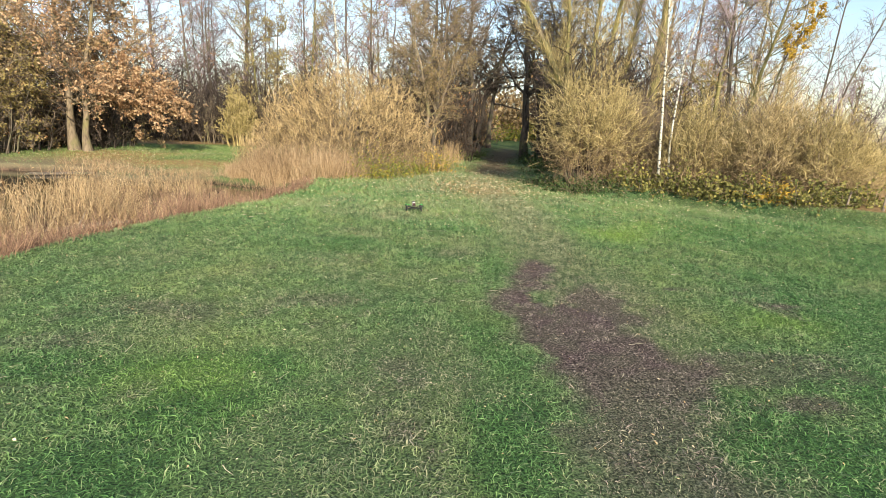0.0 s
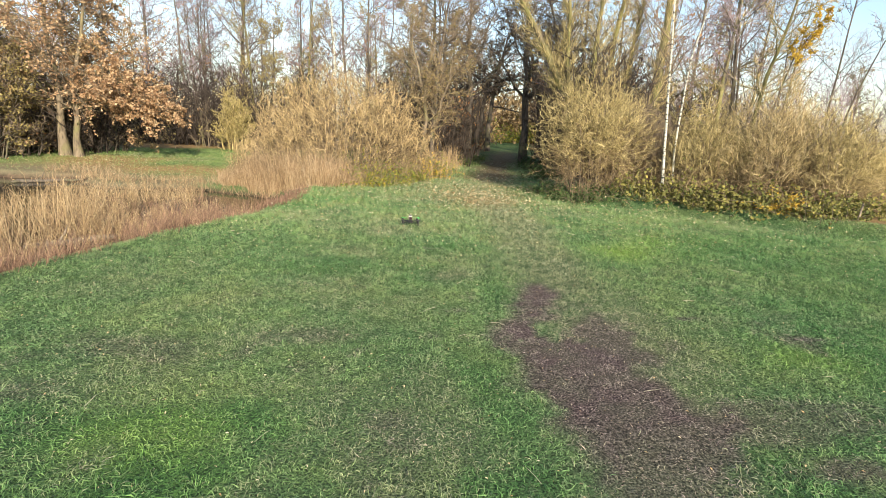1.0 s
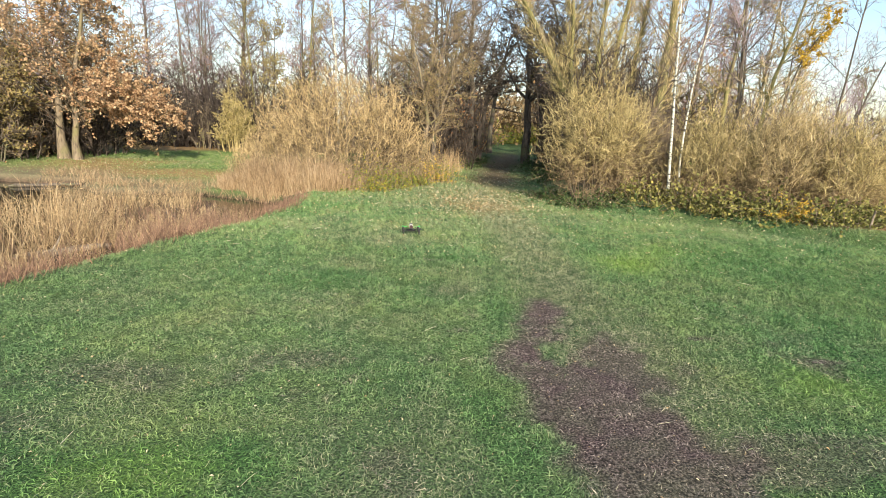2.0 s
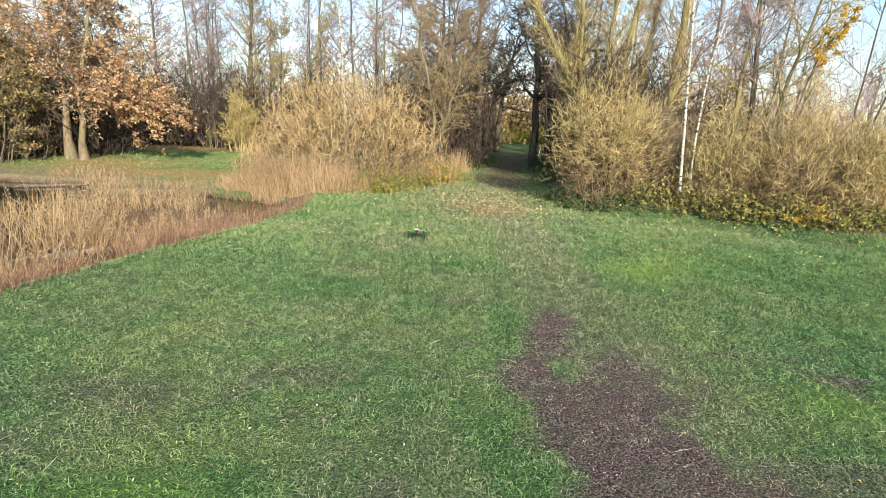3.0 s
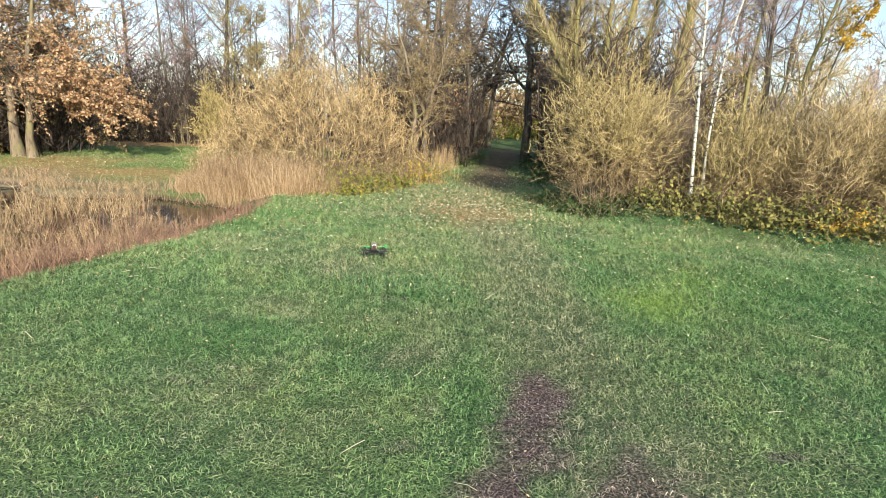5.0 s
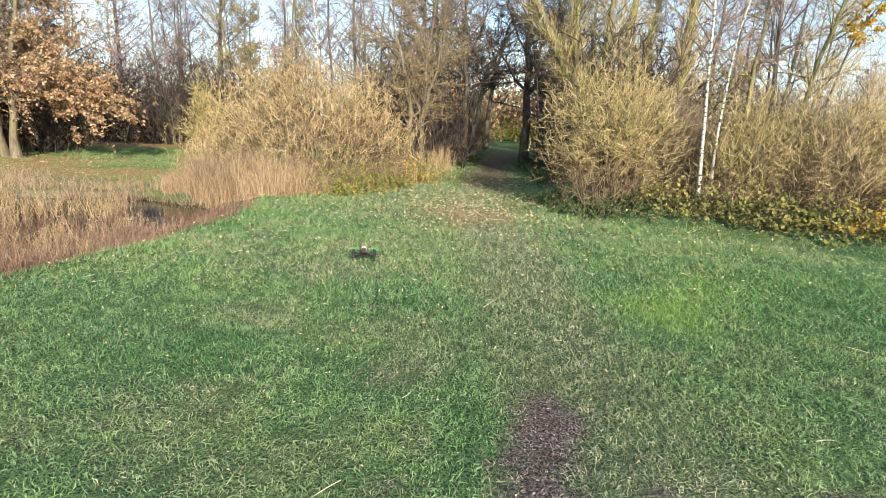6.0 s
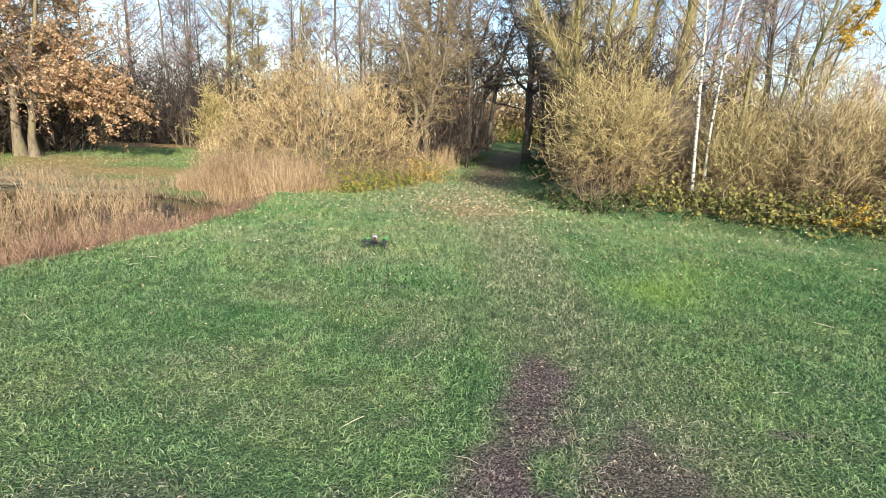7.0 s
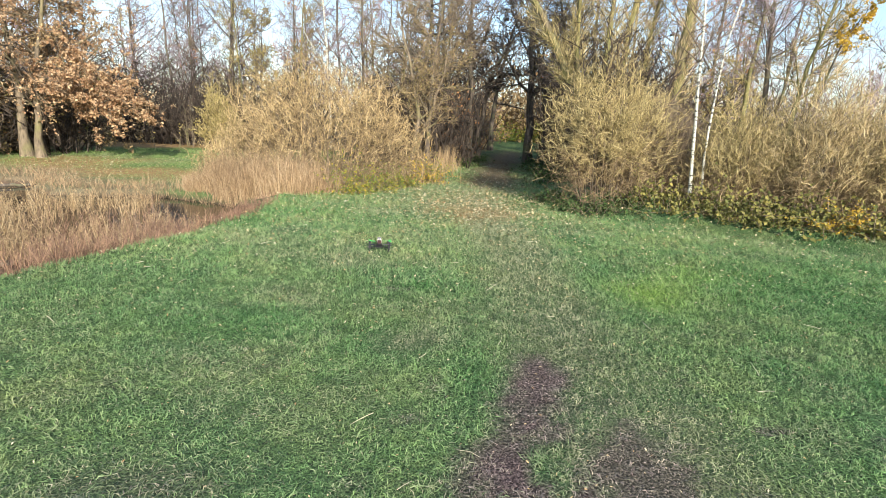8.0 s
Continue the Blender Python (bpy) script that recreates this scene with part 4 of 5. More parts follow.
plant("birch_tree", "thin leaning white-barked birch with a kinked stem", "tree", (5.52, 12.8),
      [([(0, 0, 0), (-0.05, 0, 0.71), (-0.11, 0, 1.42), (0.0, 0, 1.91), (-0.09, 0, 2.67), (0.05, 0, 3.47), (0.27, 0, 4.45), (0.62, 0, 5.9)], 0.028)], BARE, BIRCH, TWIG_BROWN, None, seed=82, group="birches", limb=TWIG_BROWN)

# ---- old willows and bare trees behind the hedge ----
IVY = [dict(each=30, t0=0.3, t1=0.98, ang=50, length=0.24, k=5, up=0.10, wob=0.16, thin=0.4, rmin=0.010),
       dict(each=8, t0=0.1, t1=1.0, ang=44, length=0.55, k=3, up=0.07, wob=0.18, thin=0.5, rmin=0.008),
       dict(each=12, t0=0.05, t1=1.0, ang=44, length=0.7, k=2, up=0.05, wob=0.18, thin=0.6, rmin=0.0065)]
SPROUTS = [dict(each=190, t0=0.2, t1=1.0, ang=38, length=0.12, k=4, up=0.12, wob=0.24, thin=0.1, rmin=0.008, taper=0.2),
           dict(each=12, t0=0.1, t1=1.0, ang=38, length=0.5, k=2, up=0.2, wob=0.18, thin=0.6, rmin=0.007)]
plant("old_willow", "old mossy willow with several leaning stems by the track", "tree", (4.7, 19.0),
      [([(0, 0, 0), (-0.2, 0, 1.5), (-0.95, 0, 3.5), (-2.4, 0, 5.8), (-3.4, 0.2, 7.6)], 0.17), ([(-0.1, 0, 0), (-0.5, 0, 3), (-0.75, 0, 5.9), (-0.9, 0, 8.6)], 0.1),
       ([(0.2, 0, 0), (0.3, 0, 3), (0.3, 0, 5.9), (0.4, 0, 8.8)], 0.12)], SPROUTS, BARK_MOSS, TWIG_OLIVE, (LEAF_OLIVE, 1, 0.06, 0.5, 0.2), seed=91, group="old willows")
plant("old_willow", "old mossy willow with two upright stems", "tree", (5.6, 19.2),
      [([(0, 0, 0), (-0.1, 0, 3.2), (0.25, 0, 6.0), (0.4, 0, 8.5)], 0.14), ([(0.2, 0.1, 0), (0.6, 0.1, 3.1), (0.95, 0.1, 6.0), (1.3, 0.1, 8.2)], 0.1)], SPROUTS, BARK_MOSS, TWIG_OLIVE, (LEAF_OLIVE, 1, 0.06, 0.5, 0.2), seed=92, group="old willows")
plant("old_willow", "stout ivy-clad willow trunk behind the birches", "tree", (6.85, 18.0),
      [([(0, 0, 0), (0, 0, 2.2), (0, 0, 3.7), (0.1, 0, 5.8), (0.3, 0, 8.4)], 0.2)], SPROUTS, BARK_MOSS, TWIG_TAN, (LEAF_OLIVE, 1, 0.06, 0.5, 0.15), seed=93, group="old willows")
plant("bare_tree", "bare grey tree behind the hedge", "tree", (8.9, 17.0), [([(0, 0, 0), (-0.05, 0, 3.1), (-0.3, 0, 5.6), (-0.4, 0, 8)], 0.08)], IVY, BARK_DARK, TWIG_HAZE_GREY, None, seed=94, group="bare trees")
plant("leaning_willow", "willow leaning outwards with the last yellow leaves", "tree", (8.8, 16.0), [([(0, 0, 0), (0.2, 0, 1.8), (0.42, 0, 3.1), (0.88, 0, 5.4), (1.5, 0, 7.2)], 0.075)], IVY, BARK_MOSS, TWIG_TAN, (LEAF_OLIVE, 1, 0.06, 0.5, 0.1), seed=95)
plant("yellow_maple", "young tree with a crown of bright yellow leaves", "tree", (8.9, 15.3), [([(0, 0, 0), (0.2, 0, 2.2), (0.55, 0.1, 3.7), (1.25, 0.2, 4.8)], 0.04)],
      [dict(each=12, t0=0.6, t1=1.0, ang=35, length=0.14, k=4, up=0.05, wob=0.15, thin=0.5, rmin=0.005), dict(each=8, t0=0.2, t1=1.0, ang=45, length=0.5, k=3, up=0, wob=0.15, thin=0.6, rmin=0.004)],
      BARK_DARK, TWIG_BROWN, (LEAF_YELLOW, 9, 0.078, 0.7, 0.95), seed=96)
SLIM = [dict(each=18, t0=0.2, t1=0.98, ang=42, length=0.22, k=4, up=0.06, wob=0.12, thin=0.45, rmin=0.006),
        dict(each=5, t0=0.1, t1=1.0, ang=40, length=0.5, k=3, up=0.04, wob=0.14, thin=0.6, rmin=0.005),
        dict(each=6, t0=0.1, t1=1.0, ang=40, length=0.6, k=2, up=0.04, wob=0.14, thin=0.6, rmin=0.004)]
plant("bare_sapling", "thin bare dark sapling against the sky", "tree", (9.75, 14.0), [([(0, 0, 0), (0.0, 0, 2.5), (0.05, 0, 3.8), (0.15, 0, 5.2), (0.3, 0, 6.6)], 0.034)], SLIM, BARK_DARK, TWIG_BROWN, None, seed=97, group="bare saplings")
plant("bare_sapling", "thin bare sapling leaning away from the hedge", "tree", (9.2, 13.0), [([(0, 0, 0), (0.3, 0, 2.4), (0.9, 0, 4.1), (1.6, 0, 5.6)], 0.028)], SLIM, BARK_DARK, TWIG_BROWN, None, seed=98, group="bare saplings")

# ---- trees at the mouth of the woodland track ----
plant("hawthorn_tree", "olive-twigged tree with a pale forked trunk", "tree", (-0.95, 18.9),
      [([(0, 0, 0), (0.05, 0, 1.0), (0.3, 0, 2.2), (-0.2, 0, 4.0), (-0.5, 0, 5.2)], 0.09), ([(0.15, 0, 0.9), (0.6, 0, 2.0), (1.0, 0, 3.4), (1.2, 0, 4.8)], 0.06)],
      [dict(each=24, t0=0.16, t1=0.98, ang=62, length=0.42, k=5, up=0.03, wob=0.18, thin=0.5, rmin=0.008), dict(each=9, t0=0.1, t1=1.0, ang=42, length=0.5, k=4, up=0.03, wob=0.16, thin=0.5, rmin=0.006),
       dict(each=14, t0=0.05, t1=1.0, ang=42, length=0.6, k=2, up=0.02, wob=0.16, thin=0.6, rmin=0.005)], BARK_OAK, TWIG_DULL, (LEAF_OLIVE, 1, 0.06, 0.6, 0.3), seed=101)
WIDE = [dict(each=20, t0=0.33, t1=0.98, ang=58, length=0.38, k=5, up=0.03, wob=0.18, thin=0.5, rmin=0.012),
        dict(each=8, t0=0.1, t1=1.0, ang=45, length=0.5, k=3, up=0.02, wob=0.18, thin=0.5, rmin=0.013),
        dict(each=13, t0=0.05, t1=1.0, ang=42, length=0.7, k=2, up=0.02, wob=0.18, thin=0.6, rmin=0.012)]
for x, y, pts, r, s in ((0.25, 28, [(0, 0, 0), (-0.1, 0, 2.5), (-0.4, 0, 5), (-0.6, 0, 8)], 0.16, 1), (1.3, 28.5, [(0, 0, 0), (-0.1, 0, 3), (-0.3, 0, 7), (-0.4, 0, 9.5)], 0.17, 2),
                        (1.7, 29.5, [(0, 0, 0), (0.05, 0, 1.5), (0.3, 0, 3.6), (1.2, 0, 5.6), (2.4, 0, 7.0)], 0.15, 3), (4.15, 28, [(0, 0, 0), (-0.1, 0, 4), (-0.35, 0, 7.5), (-0.3, 0, 9.5)], 0.22, 4),
                        (5.4, 25, [(0, 0, 0), (-0.2, 0, 3), (-0.6, 0, 6), (-1.2, 0, 8)], 0.15, 5), (-1.0, 25, [(0, 0, 0), (0, 0, 3), (0.3, 0, 6), (0.3, 0, 8.5)], 0.15, 6),
                        (6.3, 36, [(0, 0, 0), (-0.2, 0, 4), (-1.0, 0, 7), (-1.8, 0, 9)], 0.18, 7), (2.9, 37, [(0, 0, 0), (0.2, 0, 4), (0.8, 0, 7), (1.6, 0, 9)], 0.18, 8),
                        (0.9, 32, [(0, 0, 0), (0.2, 0, 4), (1.2, 0, 7), (2.0, 0, 9)], 0.12, 9), (5.6, 31.5, [(0, 0, 0), (-0.2, 0, 4), (-1.2, 0, 7), (-2.0, 0, 9)], 0.14, 10),
                        (-0.6, 22.6, [(0, 0, 0), (0.1, 0, 3), (0.4, 0, 6), (0.9, 0, 8.5)], 0.1, 11), (4.9, 22.3, [(0, 0, 0), (-0.1, 0, 3), (-0.3, 0, 6), (-0.2, 0, 9)], 0.13, 12)):
    # Trees framing the tunnel get twigs with its shade painted in.
    plant("track_tree", "dark bare tree arching over the woodland track", "tree", (x, y), [(pts, r)], WIDE, BARK_DARK, TWIG_SHADED if s in (3, 4, 7, 8, 9, 10) else TWIG_BROWN, (LEAF_OLIVE, 1, 0.09, 0.6, 0.12), seed=110 + s, group="trees along the track")

# ---- oaks by the pond ----
OAK = [dict(each=52, t0=0.17, t1=0.98, ang=70, length=0.5, k=6, up=0.005, wob=0.16, thin=0.32, rmin=0.015),
       dict(each=10, t0=0.12, t1=1.0, ang=50, length=0.36, k=4, up=-0.02, wob=0.2, thin=0.5, rmin=0.010),
       dict(each=11, t0=0.05, t1=1.0, ang=50, length=0.55, k=2, up=-0.04, wob=0.2, thin=0.6, rmin=0.007)]
plant("oak_tree", "oak with rust and copper autumn leaves by the pond", "tree", (-14.9, 20.7), [([(0, 0, 0), (-0.05, 0, 1.5), (0.1, 0, 3.0), (-0.3, 0.2, 6), (-0.2, 0.3, 9.0)], 0.19)], OAK, BARK_OAK, TWIG_BROWN, (LEAF_OAK_DULL, 4, 0.105, 0.6, 0.68), seed=121, group="oaks", taper=0.6)
plant("oak_tree", "second oak with thinning copper leaves and a low branch", "tree", (-14.25, 20.5), [([(0, 0, 0), (0.12, 0, 1.4), (0.1, 0, 2.6), (0.6, 0.2, 5), (0.9, 0.3, 8.0)], 0.15), ([(0.1, 0, 2.0), (1.4, -0.2, 2.5), (2.8, -0.3, 2.4), (3.7, -0.3, 1.9)], 0.045)], OAK, BARK_OAK, TWIG_BROWN, (LEAF_OAK, 4, 0.105, 0.6, 0.5), seed=122, group="oaks", taper=0.6)

# ---- woods behind ----
WOOD_A = [dict(each=25, t0=0.12, t1=0.98, ang=52, length=0.3, k=5, up=0.07, wob=0.16, thin=0.42, rmin=0.014),
          dict(each=6, t0=0.1, t1=1.0, ang=46, length=0.5, k=3, up=0.04, wob=0.18, thin=0.5, rmin=0.011),
          dict(each=8, t0=0.05, t1=1.0, ang=46, length=0.7, k=2, up=0.03, wob=0.18, thin=0.6, rmin=0.012)]
protos = [
    plant("wood_tree", "bare grey-violet tree in the wood", "tree", (-9, 36), [([(0, 0, 0), (0.1, 0, 4), (-0.1, 0.1, 8), (0.1, 0, 12)], 0.09)], WOOD_A, BARK_DARK, TWIG_HAZE_GREY, None, seed=131, group="trees of the wood"),
    plant("wood_tree", "bare brown twin-stemmed tree in the wood", "tree", (-17, 37), [([(0, 0, 0), (-0.4, 0, 4), (-0.8, 0.1, 10)], 0.07), ([(0.1, 0, 0), (0.4, 0, 4), (0.7, 0.1, 11)], 0.08)], WOOD_A, BARK_DARK, TWIG_BROWN, None, seed=132, group="trees of the wood"),
    plant("wood_tree", "slender tree in the wood with the last rusty leaves", "tree", (-4, 36), [([(0, 0, 0), (0.1, 0, 4), (0.3, 0.1, 9), (0.1, 0, 11)], 0.08)], WOOD_A, BARK_DARK, TWIG_HAZE_GREY, (LEAF_RUST, 1, 0.12, 0.6, 0.5), seed=133, group="trees of the wood"),
    plant("wood_tree", "tree in the wood with olive-yellow twigs", "tree", (-12, 33), [([(0, 0, 0), (0.1, 0, 3), (-0.2, 0.1, 6), (-0.3, 0, 9)], 0.08)], WOOD_A, BARK_MOSS, TWIG_OLIVE, (LEAF_OLIVE, 1, 0.1, 0.6, 0.35), seed=134, group="trees of the wood"),
]
under = [
    plant("wood_shrub", "dark brown undergrowth shrub at the wood's edge", "shrub", (-15, 32.5), fan(8, 14, 2.0, 1.8, 2.6, 0.03),
          [dict(each=7, t0=0.1, t1=0.97, ang=46, length=0.5, k=3, up=0.04, wob=0.2, thin=0.6, rmin=0.015), dict(each=8, t0=0.05, t1=1.0, ang=46, length=0.65, k=2, up=0.04, wob=0.2, thin=0.6, rmin=0.013)],
          BARK_DARK, TWIG_BROWN, (LEAF_OLIVE, 1, 0.11, 0.6, 0.4), seed=141, trunk_name="stem_clump", together=True, group="undergrowth"),
    plant("wood_shrub", "rust-brown undergrowth shrub with a few leaves", "shrub", (-19, 31), fan(9, 14, 2.2, 1.8, 3.0, 0.03),
          [dict(each=7, t0=0.1, t1=0.97, ang=46, length=0.5, k=3, up=0.04, wob=0.2, thin=0.6, rmin=0.015), dict(each=8, t0=0.05, t1=1.0, ang=46, length=0.65, k=2, up=0.04, wob=0.2, thin=0.6, rmin=0.013)],
          BARK_DARK, TWIG_BROWN, (LEAF_RUST, 1, 0.11, 0.6, 0.5), seed=142, trunk_name="stem_clump", together=True, group="undergrowth"),
]


def strew(kinds, spots, seed, lo=0.8, hi=1.2):
    rng = random.Random(seed)
    for x, y in spots:
        ob = rng.choice(kinds)
        c = copy_thing(ob, pose(x, y, float(height(x, y)) - 0.05, 0, 0, rng.uniform(0, 360)))
        s = rng.uniform(lo, hi)
        c.scale = (s, s, s * rng.uniform(0.92, 1.1))


def band(x0, x1, step, line, depth, seed):
    rng = random.Random(seed)
    out, x = [], x0
    while x < x1:
        out.append((x, line(x) + rng.uniform(0, depth)))
        x += step * rng.uniform(0.7, 1.3)
    return out


protos = [protos[0], protos[0], protos[1], protos[2], protos[2], protos[3]]
left_line = lambda x: float(np.interp(x, [-45, -18, -10, -4, 0], [24, 31, 33.5, 27, 30]))
strew(protos, band(-30, 0.3, 2.2, lambda x: left_line(x) + 1.5, 3, 1), 2)
strew(protos, band(-34, 0.3, 3.3, lambda x: left_line(x) + 6, 4, 3), 4)
strew(protos, band(-42, 1.0, 6.0, lambda x: left_line(x) + 13, 8, 5), 6, 1.0, 1.4)
strew(under, band(-30, -0.5, 1.8, lambda x: left_line(x) - 0.3, 1.5, 7), 8)
strew(under, band(-34, 0.5, 4.6, lambda x: left_line(x) + 7, 3, 9), 10, 1.0, 1.5)
right_line = lambda x: float(np.interp(x, [5, 9, 14, 24], [22, 21, 20, 21]))
strew(protos, band(5.8, 12.6, 1.6, right_line, 3.5, 11), 12)
strew(protos, band(12.5, 18.5, 2.0, lambda x: right_line(x) + 6, 6, 13), 14)
strew(under, band(5.5, 12, 1.9, lambda x: right_line(x) - 1, 2, 15), 16)
strew(under, band(7.5, 13.5, 1.3, lambda x: right_line(x) + 1.5, 2, 17), 22, 1.3, 1.7)
strew(under, [(5.6, 24), (6.2, 28), (0.2, 26.5), (0.6, 30.5), (1.4, 34), (2.2, 40), (9, 45), (3.5, 46), (-16.5, 22.5), (-18.2, 21.5), (-15.4, 24), (-19.5, 20), (-16.6, 18.4), (-17.8, 17.6), (-15.9, 19.9), (-16.6, 20.6)], 18, 0.85, 1.25)
strew(protos, band(11.5, 19, 2.6, lambda x: right_line(x) + 3, 7, 23), 24, 0.6, 0.85)
strew(protos, [(9, 42), (10, 50), (2, 44), (3.5, 62), (8, 63), (12, 62)], 20)



def far_woods(name, label, x0, x1, y0, y1, count, tall, seed, twig=None):
    rng = np.random.default_rng(seed)
    x, y = rng.uniform(x0, x1, count), rng.uniform(y0, y1, count)
    foot = np.stack([x, y, height(x, y) - 0.1], 1)
    way = np.stack([rng.normal(0, 0.22, count), rng.normal(0, 0.22, count), np.ones(count)], 1)
    P = grown(rng, foot, way, tall * rng.uniform(0.3, 1.0, count) ** 0.8, 4, 0.05, 0.16)
    S = (0.026 * rng.uniform(0.5, 1.6, count))[:, None] * np.array([1, 0.8, 0.6, 0.3])[None]
    B, BR = shoots(rng, P, S, each=10, t0=0.04, t1=1.0, ang=50, length=0.28, k=3, up=0.05, wob=0.22, thin=0.6, rmin=0.014)
    T, TR = shoots(rng, B, BR, each=4, t0=0.1, t1=1.0, ang=48, length=0.65, k=2, up=0.03, wob=0.2, thin=0.6, rmin=0.012)
    # Unless given a twig material, the thicket is coloured as if in deep shade.
    tagged(new(name, mesh_from(name, *joined([tubes(P, S, 3), tubes(B, BR, 3), tubes(T, TR, 3)]), twig or TWIG_SHADED)), label, "woods", kind="stuff")


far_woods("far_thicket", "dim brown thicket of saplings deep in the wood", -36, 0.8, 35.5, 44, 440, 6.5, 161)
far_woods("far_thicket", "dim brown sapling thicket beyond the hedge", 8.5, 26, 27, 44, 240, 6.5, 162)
far_woods("far_thicket", "grey-violet haze of bare twigs behind the wood", -44, 1, 42, 52, 240, 12.5, 171, TWIG_HAZE_GREY)
far_woods("far_thicket", "grey-violet haze of bare twigs behind the hedge", 13.5, 34, 31, 46, 170, 11.0, 172, TWIG_HAZE_GREY)
# Dense shade-coloured twigs make the dark band under oaks and along the wood.
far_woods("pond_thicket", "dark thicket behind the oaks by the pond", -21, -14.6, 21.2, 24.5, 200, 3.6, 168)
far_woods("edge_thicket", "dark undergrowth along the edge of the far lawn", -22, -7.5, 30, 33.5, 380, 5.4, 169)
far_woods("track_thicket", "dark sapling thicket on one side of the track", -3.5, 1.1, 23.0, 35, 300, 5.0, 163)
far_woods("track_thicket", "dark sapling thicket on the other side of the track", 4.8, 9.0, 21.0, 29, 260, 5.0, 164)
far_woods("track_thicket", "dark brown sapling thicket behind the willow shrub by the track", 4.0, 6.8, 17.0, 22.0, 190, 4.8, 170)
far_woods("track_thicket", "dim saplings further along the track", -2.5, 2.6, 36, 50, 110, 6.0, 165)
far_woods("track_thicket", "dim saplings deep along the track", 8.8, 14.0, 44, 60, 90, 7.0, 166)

# single trees that stand out
plant("birch_tree", "tall white birch standing behind the golden willow", "tree", (-6.3, 31.0), [([(0, 0, 0), (-0.1, 0, 3.9), (-0.4, 0, 8.1), (-0.5, 0, 11.5)], 0.085), ([(-0.1, 0, 4.2), (-1.3, 0, 6.0), (-2.2, 0, 8.2)], 0.035)], BARE, BIRCH, TWIG_BROWN, None, seed=151, group="birches", limb=TWIG_BROWN)
plant("poplar_tree", "tall bare poplar rising above the wood", "tree", (-13.6, 35.0), [([(0, 0, 0), (0.2, 0, 4.3), (0.7, 0, 8.7), (0.8, 0, 12.5)], 0.16)], WOOD_A, BARK_DARK, TWIG_BROWN, None, seed=152)
plant("yellow_shrub", "yellow-green leafy shrub at the wood's edge", "shrub", (-11.2, 28.0), fan(11, 34, 1.4, 1.3, 3.8, 0.025), brush(6, 4, 4, r=0.008),
      TWIG_OLIVE, TWIG_OLIVE, (LEAF_LIME, 2, 0.085, 0.55, 0.6), seed=153, trunk_name="stem_clump", together=True)
plant("yellow_tree", "small tree with pale yellow autumn leaves", "tree", (-9.8, 30.0), [([(0, 0, 0), (0.1, 0, 3), (0.3, 0, 7.0)], 0.07)], IVY, BARK_DARK, TWIG_BROWN, (LEAF_LIME, 2, 0.09, 0.6, 0.5), seed=154)
plant("coppice_shrub", "bare coppice of leaning pale stems on the far lawn", "shrub", (-13.3, 29.6), fan(12, 9, 1.6, 1.2, 2.6, 0.035), SLIM, BARK_OAK, TWIG_BROWN, None, seed=155, trunk_name="stem_clump", together=True)
for x, y, lean, s in ((-13.6, 26.6, -0.25, 1), (-12.3, 26.2, 0.2, 2)):
    plant("young_sapling", "young sapling with a few yellowing leaves on the far lawn", "tree", (x, y), [([(0, 0, 0), (0.4 * lean, 0, 0.5), (lean, 0, 1.25)], 0.016)],
          [dict(each=8, t0=0.3, t1=1.0, ang=45, length=0.25, k=3, up=0.05, wob=0.15, thin=0.6, rmin=0.006)], BARK_OAK, TWIG_BROWN, (LEAF_LIME, 4, 0.09, 0.6, 0.9), seed=158 + s, group="young saplings")
plant("pond_willow", "dense olive willow overhanging the pond", "shrub", (-17.2, 18.9), fan(13, 46, 3.6, 2.6, 7.5, 0.035), brush(7, 4, 6, r=0.010, up=0.03),
      BARK_DARK, TWIG_BROWN, (LEAF_OLIVE, 3, 0.10, 0.5, 0.85), seed=156, trunk_name="stem_clump", together=True)
plant("far_tree", "dark bare tree far off across the field", "tree", (70, 92), [([(0, 0, 0), (0, 0, 5), (0.5, 0, 13)], 0.4)], WOOD_A, BARK_DARK, TWIG_BROWN, (LEAF_OLIVE, 1, 0.4, 0.6, 0.5), seed=157)


# ---- fence posts ----
def fence_post(x, y, h, r, lean, seed):
    rng = random.Random(seed)
    bm = bmesh.new()
    bmesh.ops.create_cone(bm, cap_ends=True, segments=10, radius1=r, radius2=r * 0.88, depth=h + 0.2, matrix=pose(0, 0, (h - 0.2) / 2))
    for v in bm.verts:
        v.co += Vector((rng.uniform(-1, 1), rng.uniform(-1, 1), rng.uniform(-1, 1) * 0.6)) * r * 0.12
    bmesh.ops.bevel(bm, geom=[e for e in bm.edges if e.is_boundary is False and len({round(v.co.z, 1) for v in e.verts}) == 1], offset=r * 0.15, segments=1, affect="EDGES")
    ob = part("fence_post", bm, POST)
    ob.matrix_world = pose(x, y, float(height(x, y)), 0, lean, rng.uniform(0, 90))
    tagged(ob, "weathered grey wooden fence post in the rough grass", "post", "fence posts")


fence_post(7.9, 10.03, 0.34, 0.02, 6, 1)
fence_post(8.52, 9.9, 0.36, 0.025, -2, 2)
fence_post(0.15, 24.0, 0.9, 0.06, 2, 3)


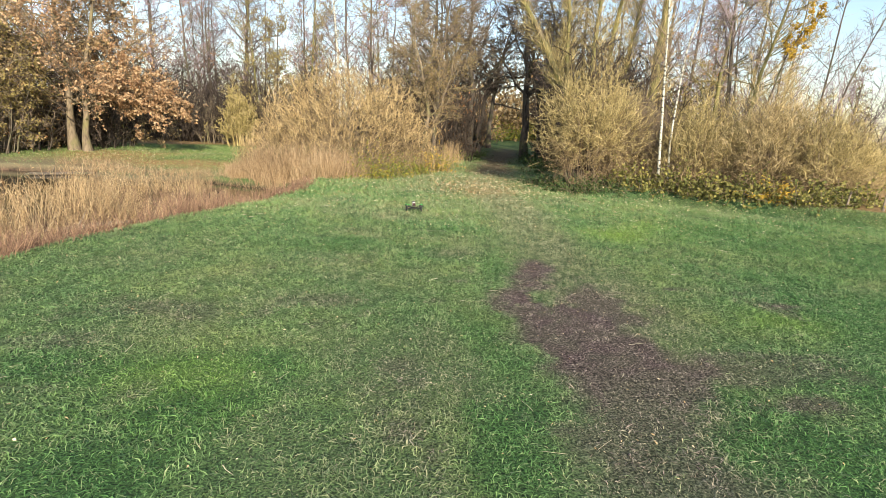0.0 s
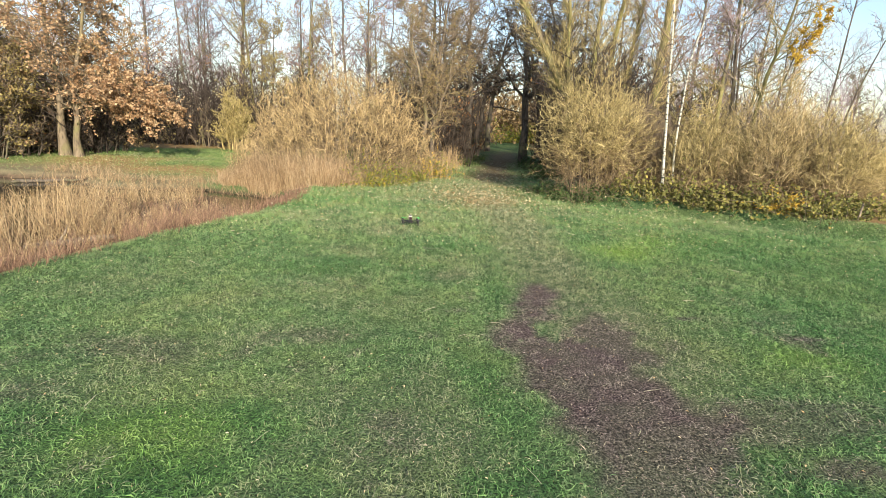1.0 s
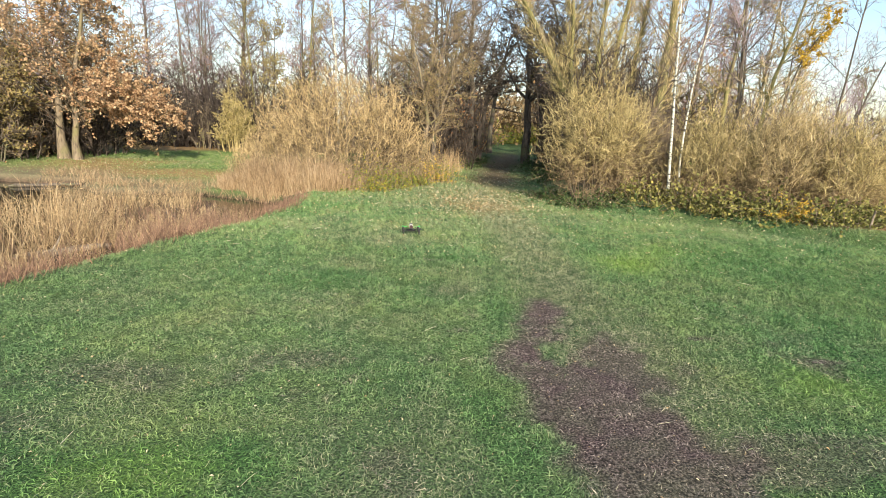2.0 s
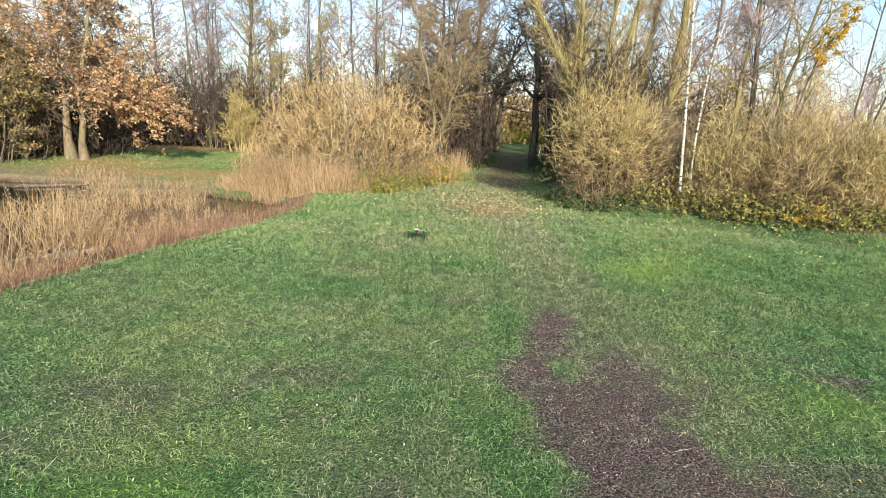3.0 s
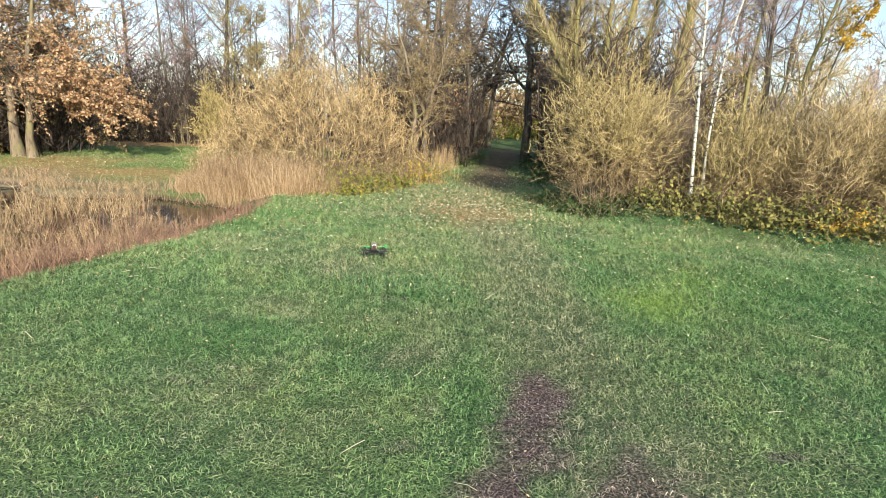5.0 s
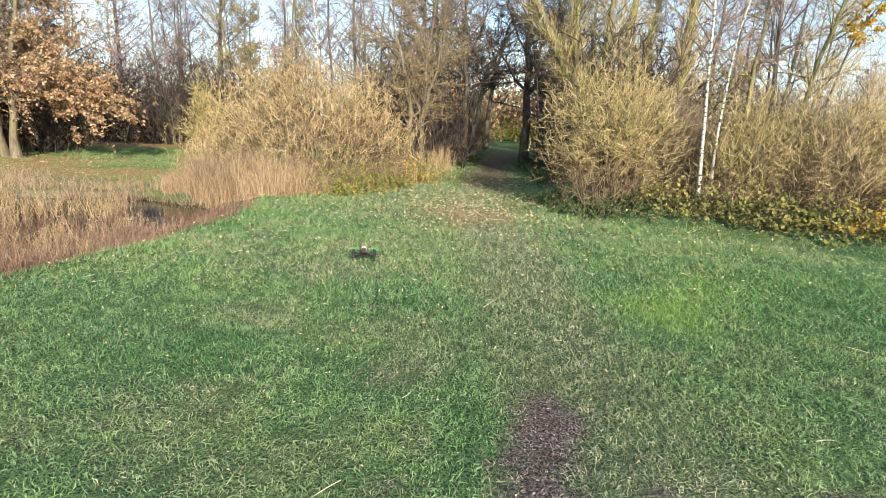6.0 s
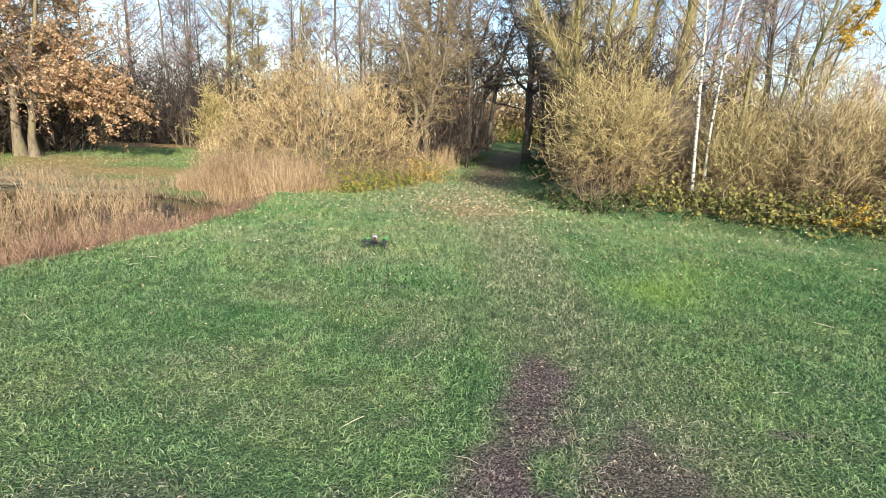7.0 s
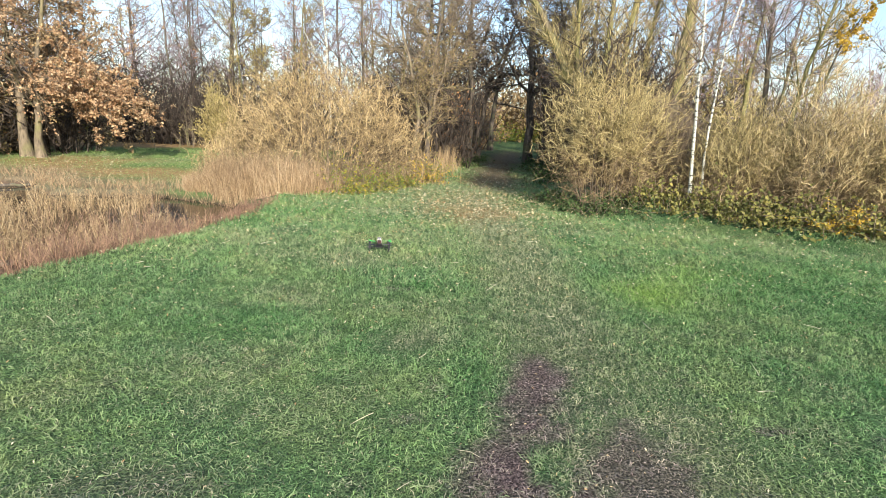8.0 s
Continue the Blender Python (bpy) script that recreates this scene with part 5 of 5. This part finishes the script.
# ---- small quadcopter resting on the lawn ----
def quadcopter(x, y, turn):
    black = plain_mat("carbon_black", (0.02, 0.02, 0.022), 0.45)
    green = plain_mat("green_propeller", (0.05, 0.5, 0.08), 0.35)
    white = plain_mat("white_plastic", (0.75, 0.73, 0.68), 0.4)
    red = plain_mat("dark_red_wrap", (0.05, 0.015, 0.015), 0.4)
    top = tagged(new("quadcopter"), "small black racing quadcopter with green propellers on the grass", "drone")

    def box(name, size, at, material, turn_z=0, tilt=0, bev=0.004):
        bm = bmesh.new()
        bmesh.ops.create_cube(bm, size=1, matrix=pose(*at, tilt, 0, turn_z) @ Matrix.Diagonal((*size, 1)))
        bmesh.ops.bevel(bm, geom=list(bm.edges), offset=bev, segments=2, affect="EDGES")
        return part(name, bm, material, top)

    box("frame_plate", (0.07, 0.15, 0.008), (0, 0, 0.045), black)
    box("top_plate", (0.05, 0.13, 0.006), (0, 0, 0.078), black)
    box("battery", (0.04, 0.085, 0.034), (0, -0.01, 0.1), red)
    box("battery_strap", (0.046, 0.02, 0.039), (0, -0.005, 0.1), white)
    box("battery_label", (0.036, 0.05, 0.003), (0, 0.01, 0.1195), white, bev=0.001)
    box("action_camera", (0.042, 0.03, 0.042), (0, 0.05, 0.112), black, 0, -20)
    bm = bmesh.new()
    bmesh.ops.create_cone(bm, cap_ends=True, segments=14, radius1=0.014, radius2=0.012, depth=0.014, matrix=pose(0, 0.07, 0.117, 70))
    part("lens", bm, black, bpy.data.objects["action_camera"])
    for sx in (-1, 1):
        for sy in (-1, 1):
            px, py = sx * 0.105, sy * 0.09
            box("arm", (0.15, 0.02, 0.008), (px * 0.55, py * 0.55, 0.045), black, math.degrees(math.atan2(py, px)))
            bm = bmesh.new()
            bmesh.ops.create_cone(bm, cap_ends=True, segments=14, radius1=0.016, radius2=0.013, depth=0.03, matrix=pose(px, py, 0.062))
            bmesh.ops.create_cone(bm, cap_ends=True, segments=8, radius1=0.007, radius2=0.01, depth=0.045, matrix=pose(px, py, 0.022))
            motor = part("motor", bm, black, top)
            bm = bmesh.new()
            for a in (20, 140, 260):
                bmesh.ops.create_cube(bm, size=1, matrix=pose(px, py, 0.081) @ pose(0, 0, 0, 0, 0, a + 40 * sx) @ pose(0.033, 0, 0, 14, 0, 0) @ Matrix.Diagonal((0.06, 0.016, 0.002, 1)))
            part("propeller", bm, green if sy > 0 else black, motor)
    bm = bmesh.new()
    bmesh.ops.create_cone(bm, cap_ends=True, segments=6, radius1=0.002, radius2=0.002, depth=0.07, matrix=pose(0, -0.06, 0.11, -25))
    part("antenna", bm, black, top)
    top.matrix_world = pose(x, y, float(height(x, y)) + 0.02, 0, 0, turn) @ Matrix.Scale(1.2, 4)


quadcopter(-0.55, 9.0, 8)


# ---- logs lying in the pond ----
def log(ends, r, seed, label, bark):
    rng = np.random.default_rng(seed)
    a, b = np.array(ends[0], float), np.array(ends[1], float)
    P = a + (b - a) * np.linspace(0, 1, 12)[:, None] + rng.normal(0, r * 0.35, (12, 3)) * np.array([1, 1, 0.5])
    Q = r * (1.1 - 0.35 * np.linspace(0, 1, 12)) * rng.uniform(0.9, 1.1, 12)
    Q[0], Q[-1] = Q[0] * 0.3, Q[-1] * 0.25
    top = tagged(new("log"), label, "log")
    part("trunk", mesh_from("trunk", *tubes(P[None], Q[None], 9), bark), None, top)
    S = np.stack([P[4], P[4] + np.array([0.1, 0.05, 0.16]), P[4] + np.array([0.16, 0.1, 0.34])])
    part("branch_stub", mesh_from("branch_stub", *tubes(S[None], np.array([[r * 0.4, r * 0.3, r * 0.12]]), 6), bark), None, top)


log([(-6.65, 8.2, -0.41), (-5.8, 9.3, -0.39)], 0.06, 1, "pale grey fallen log lying in the shallow pond", POST)
log([(-12.9, 15.6, -0.40), (-11.3, 16.5, -0.38)], 0.05, 2, "dark wet log lying at the pond's far bank", BARK_DARK)
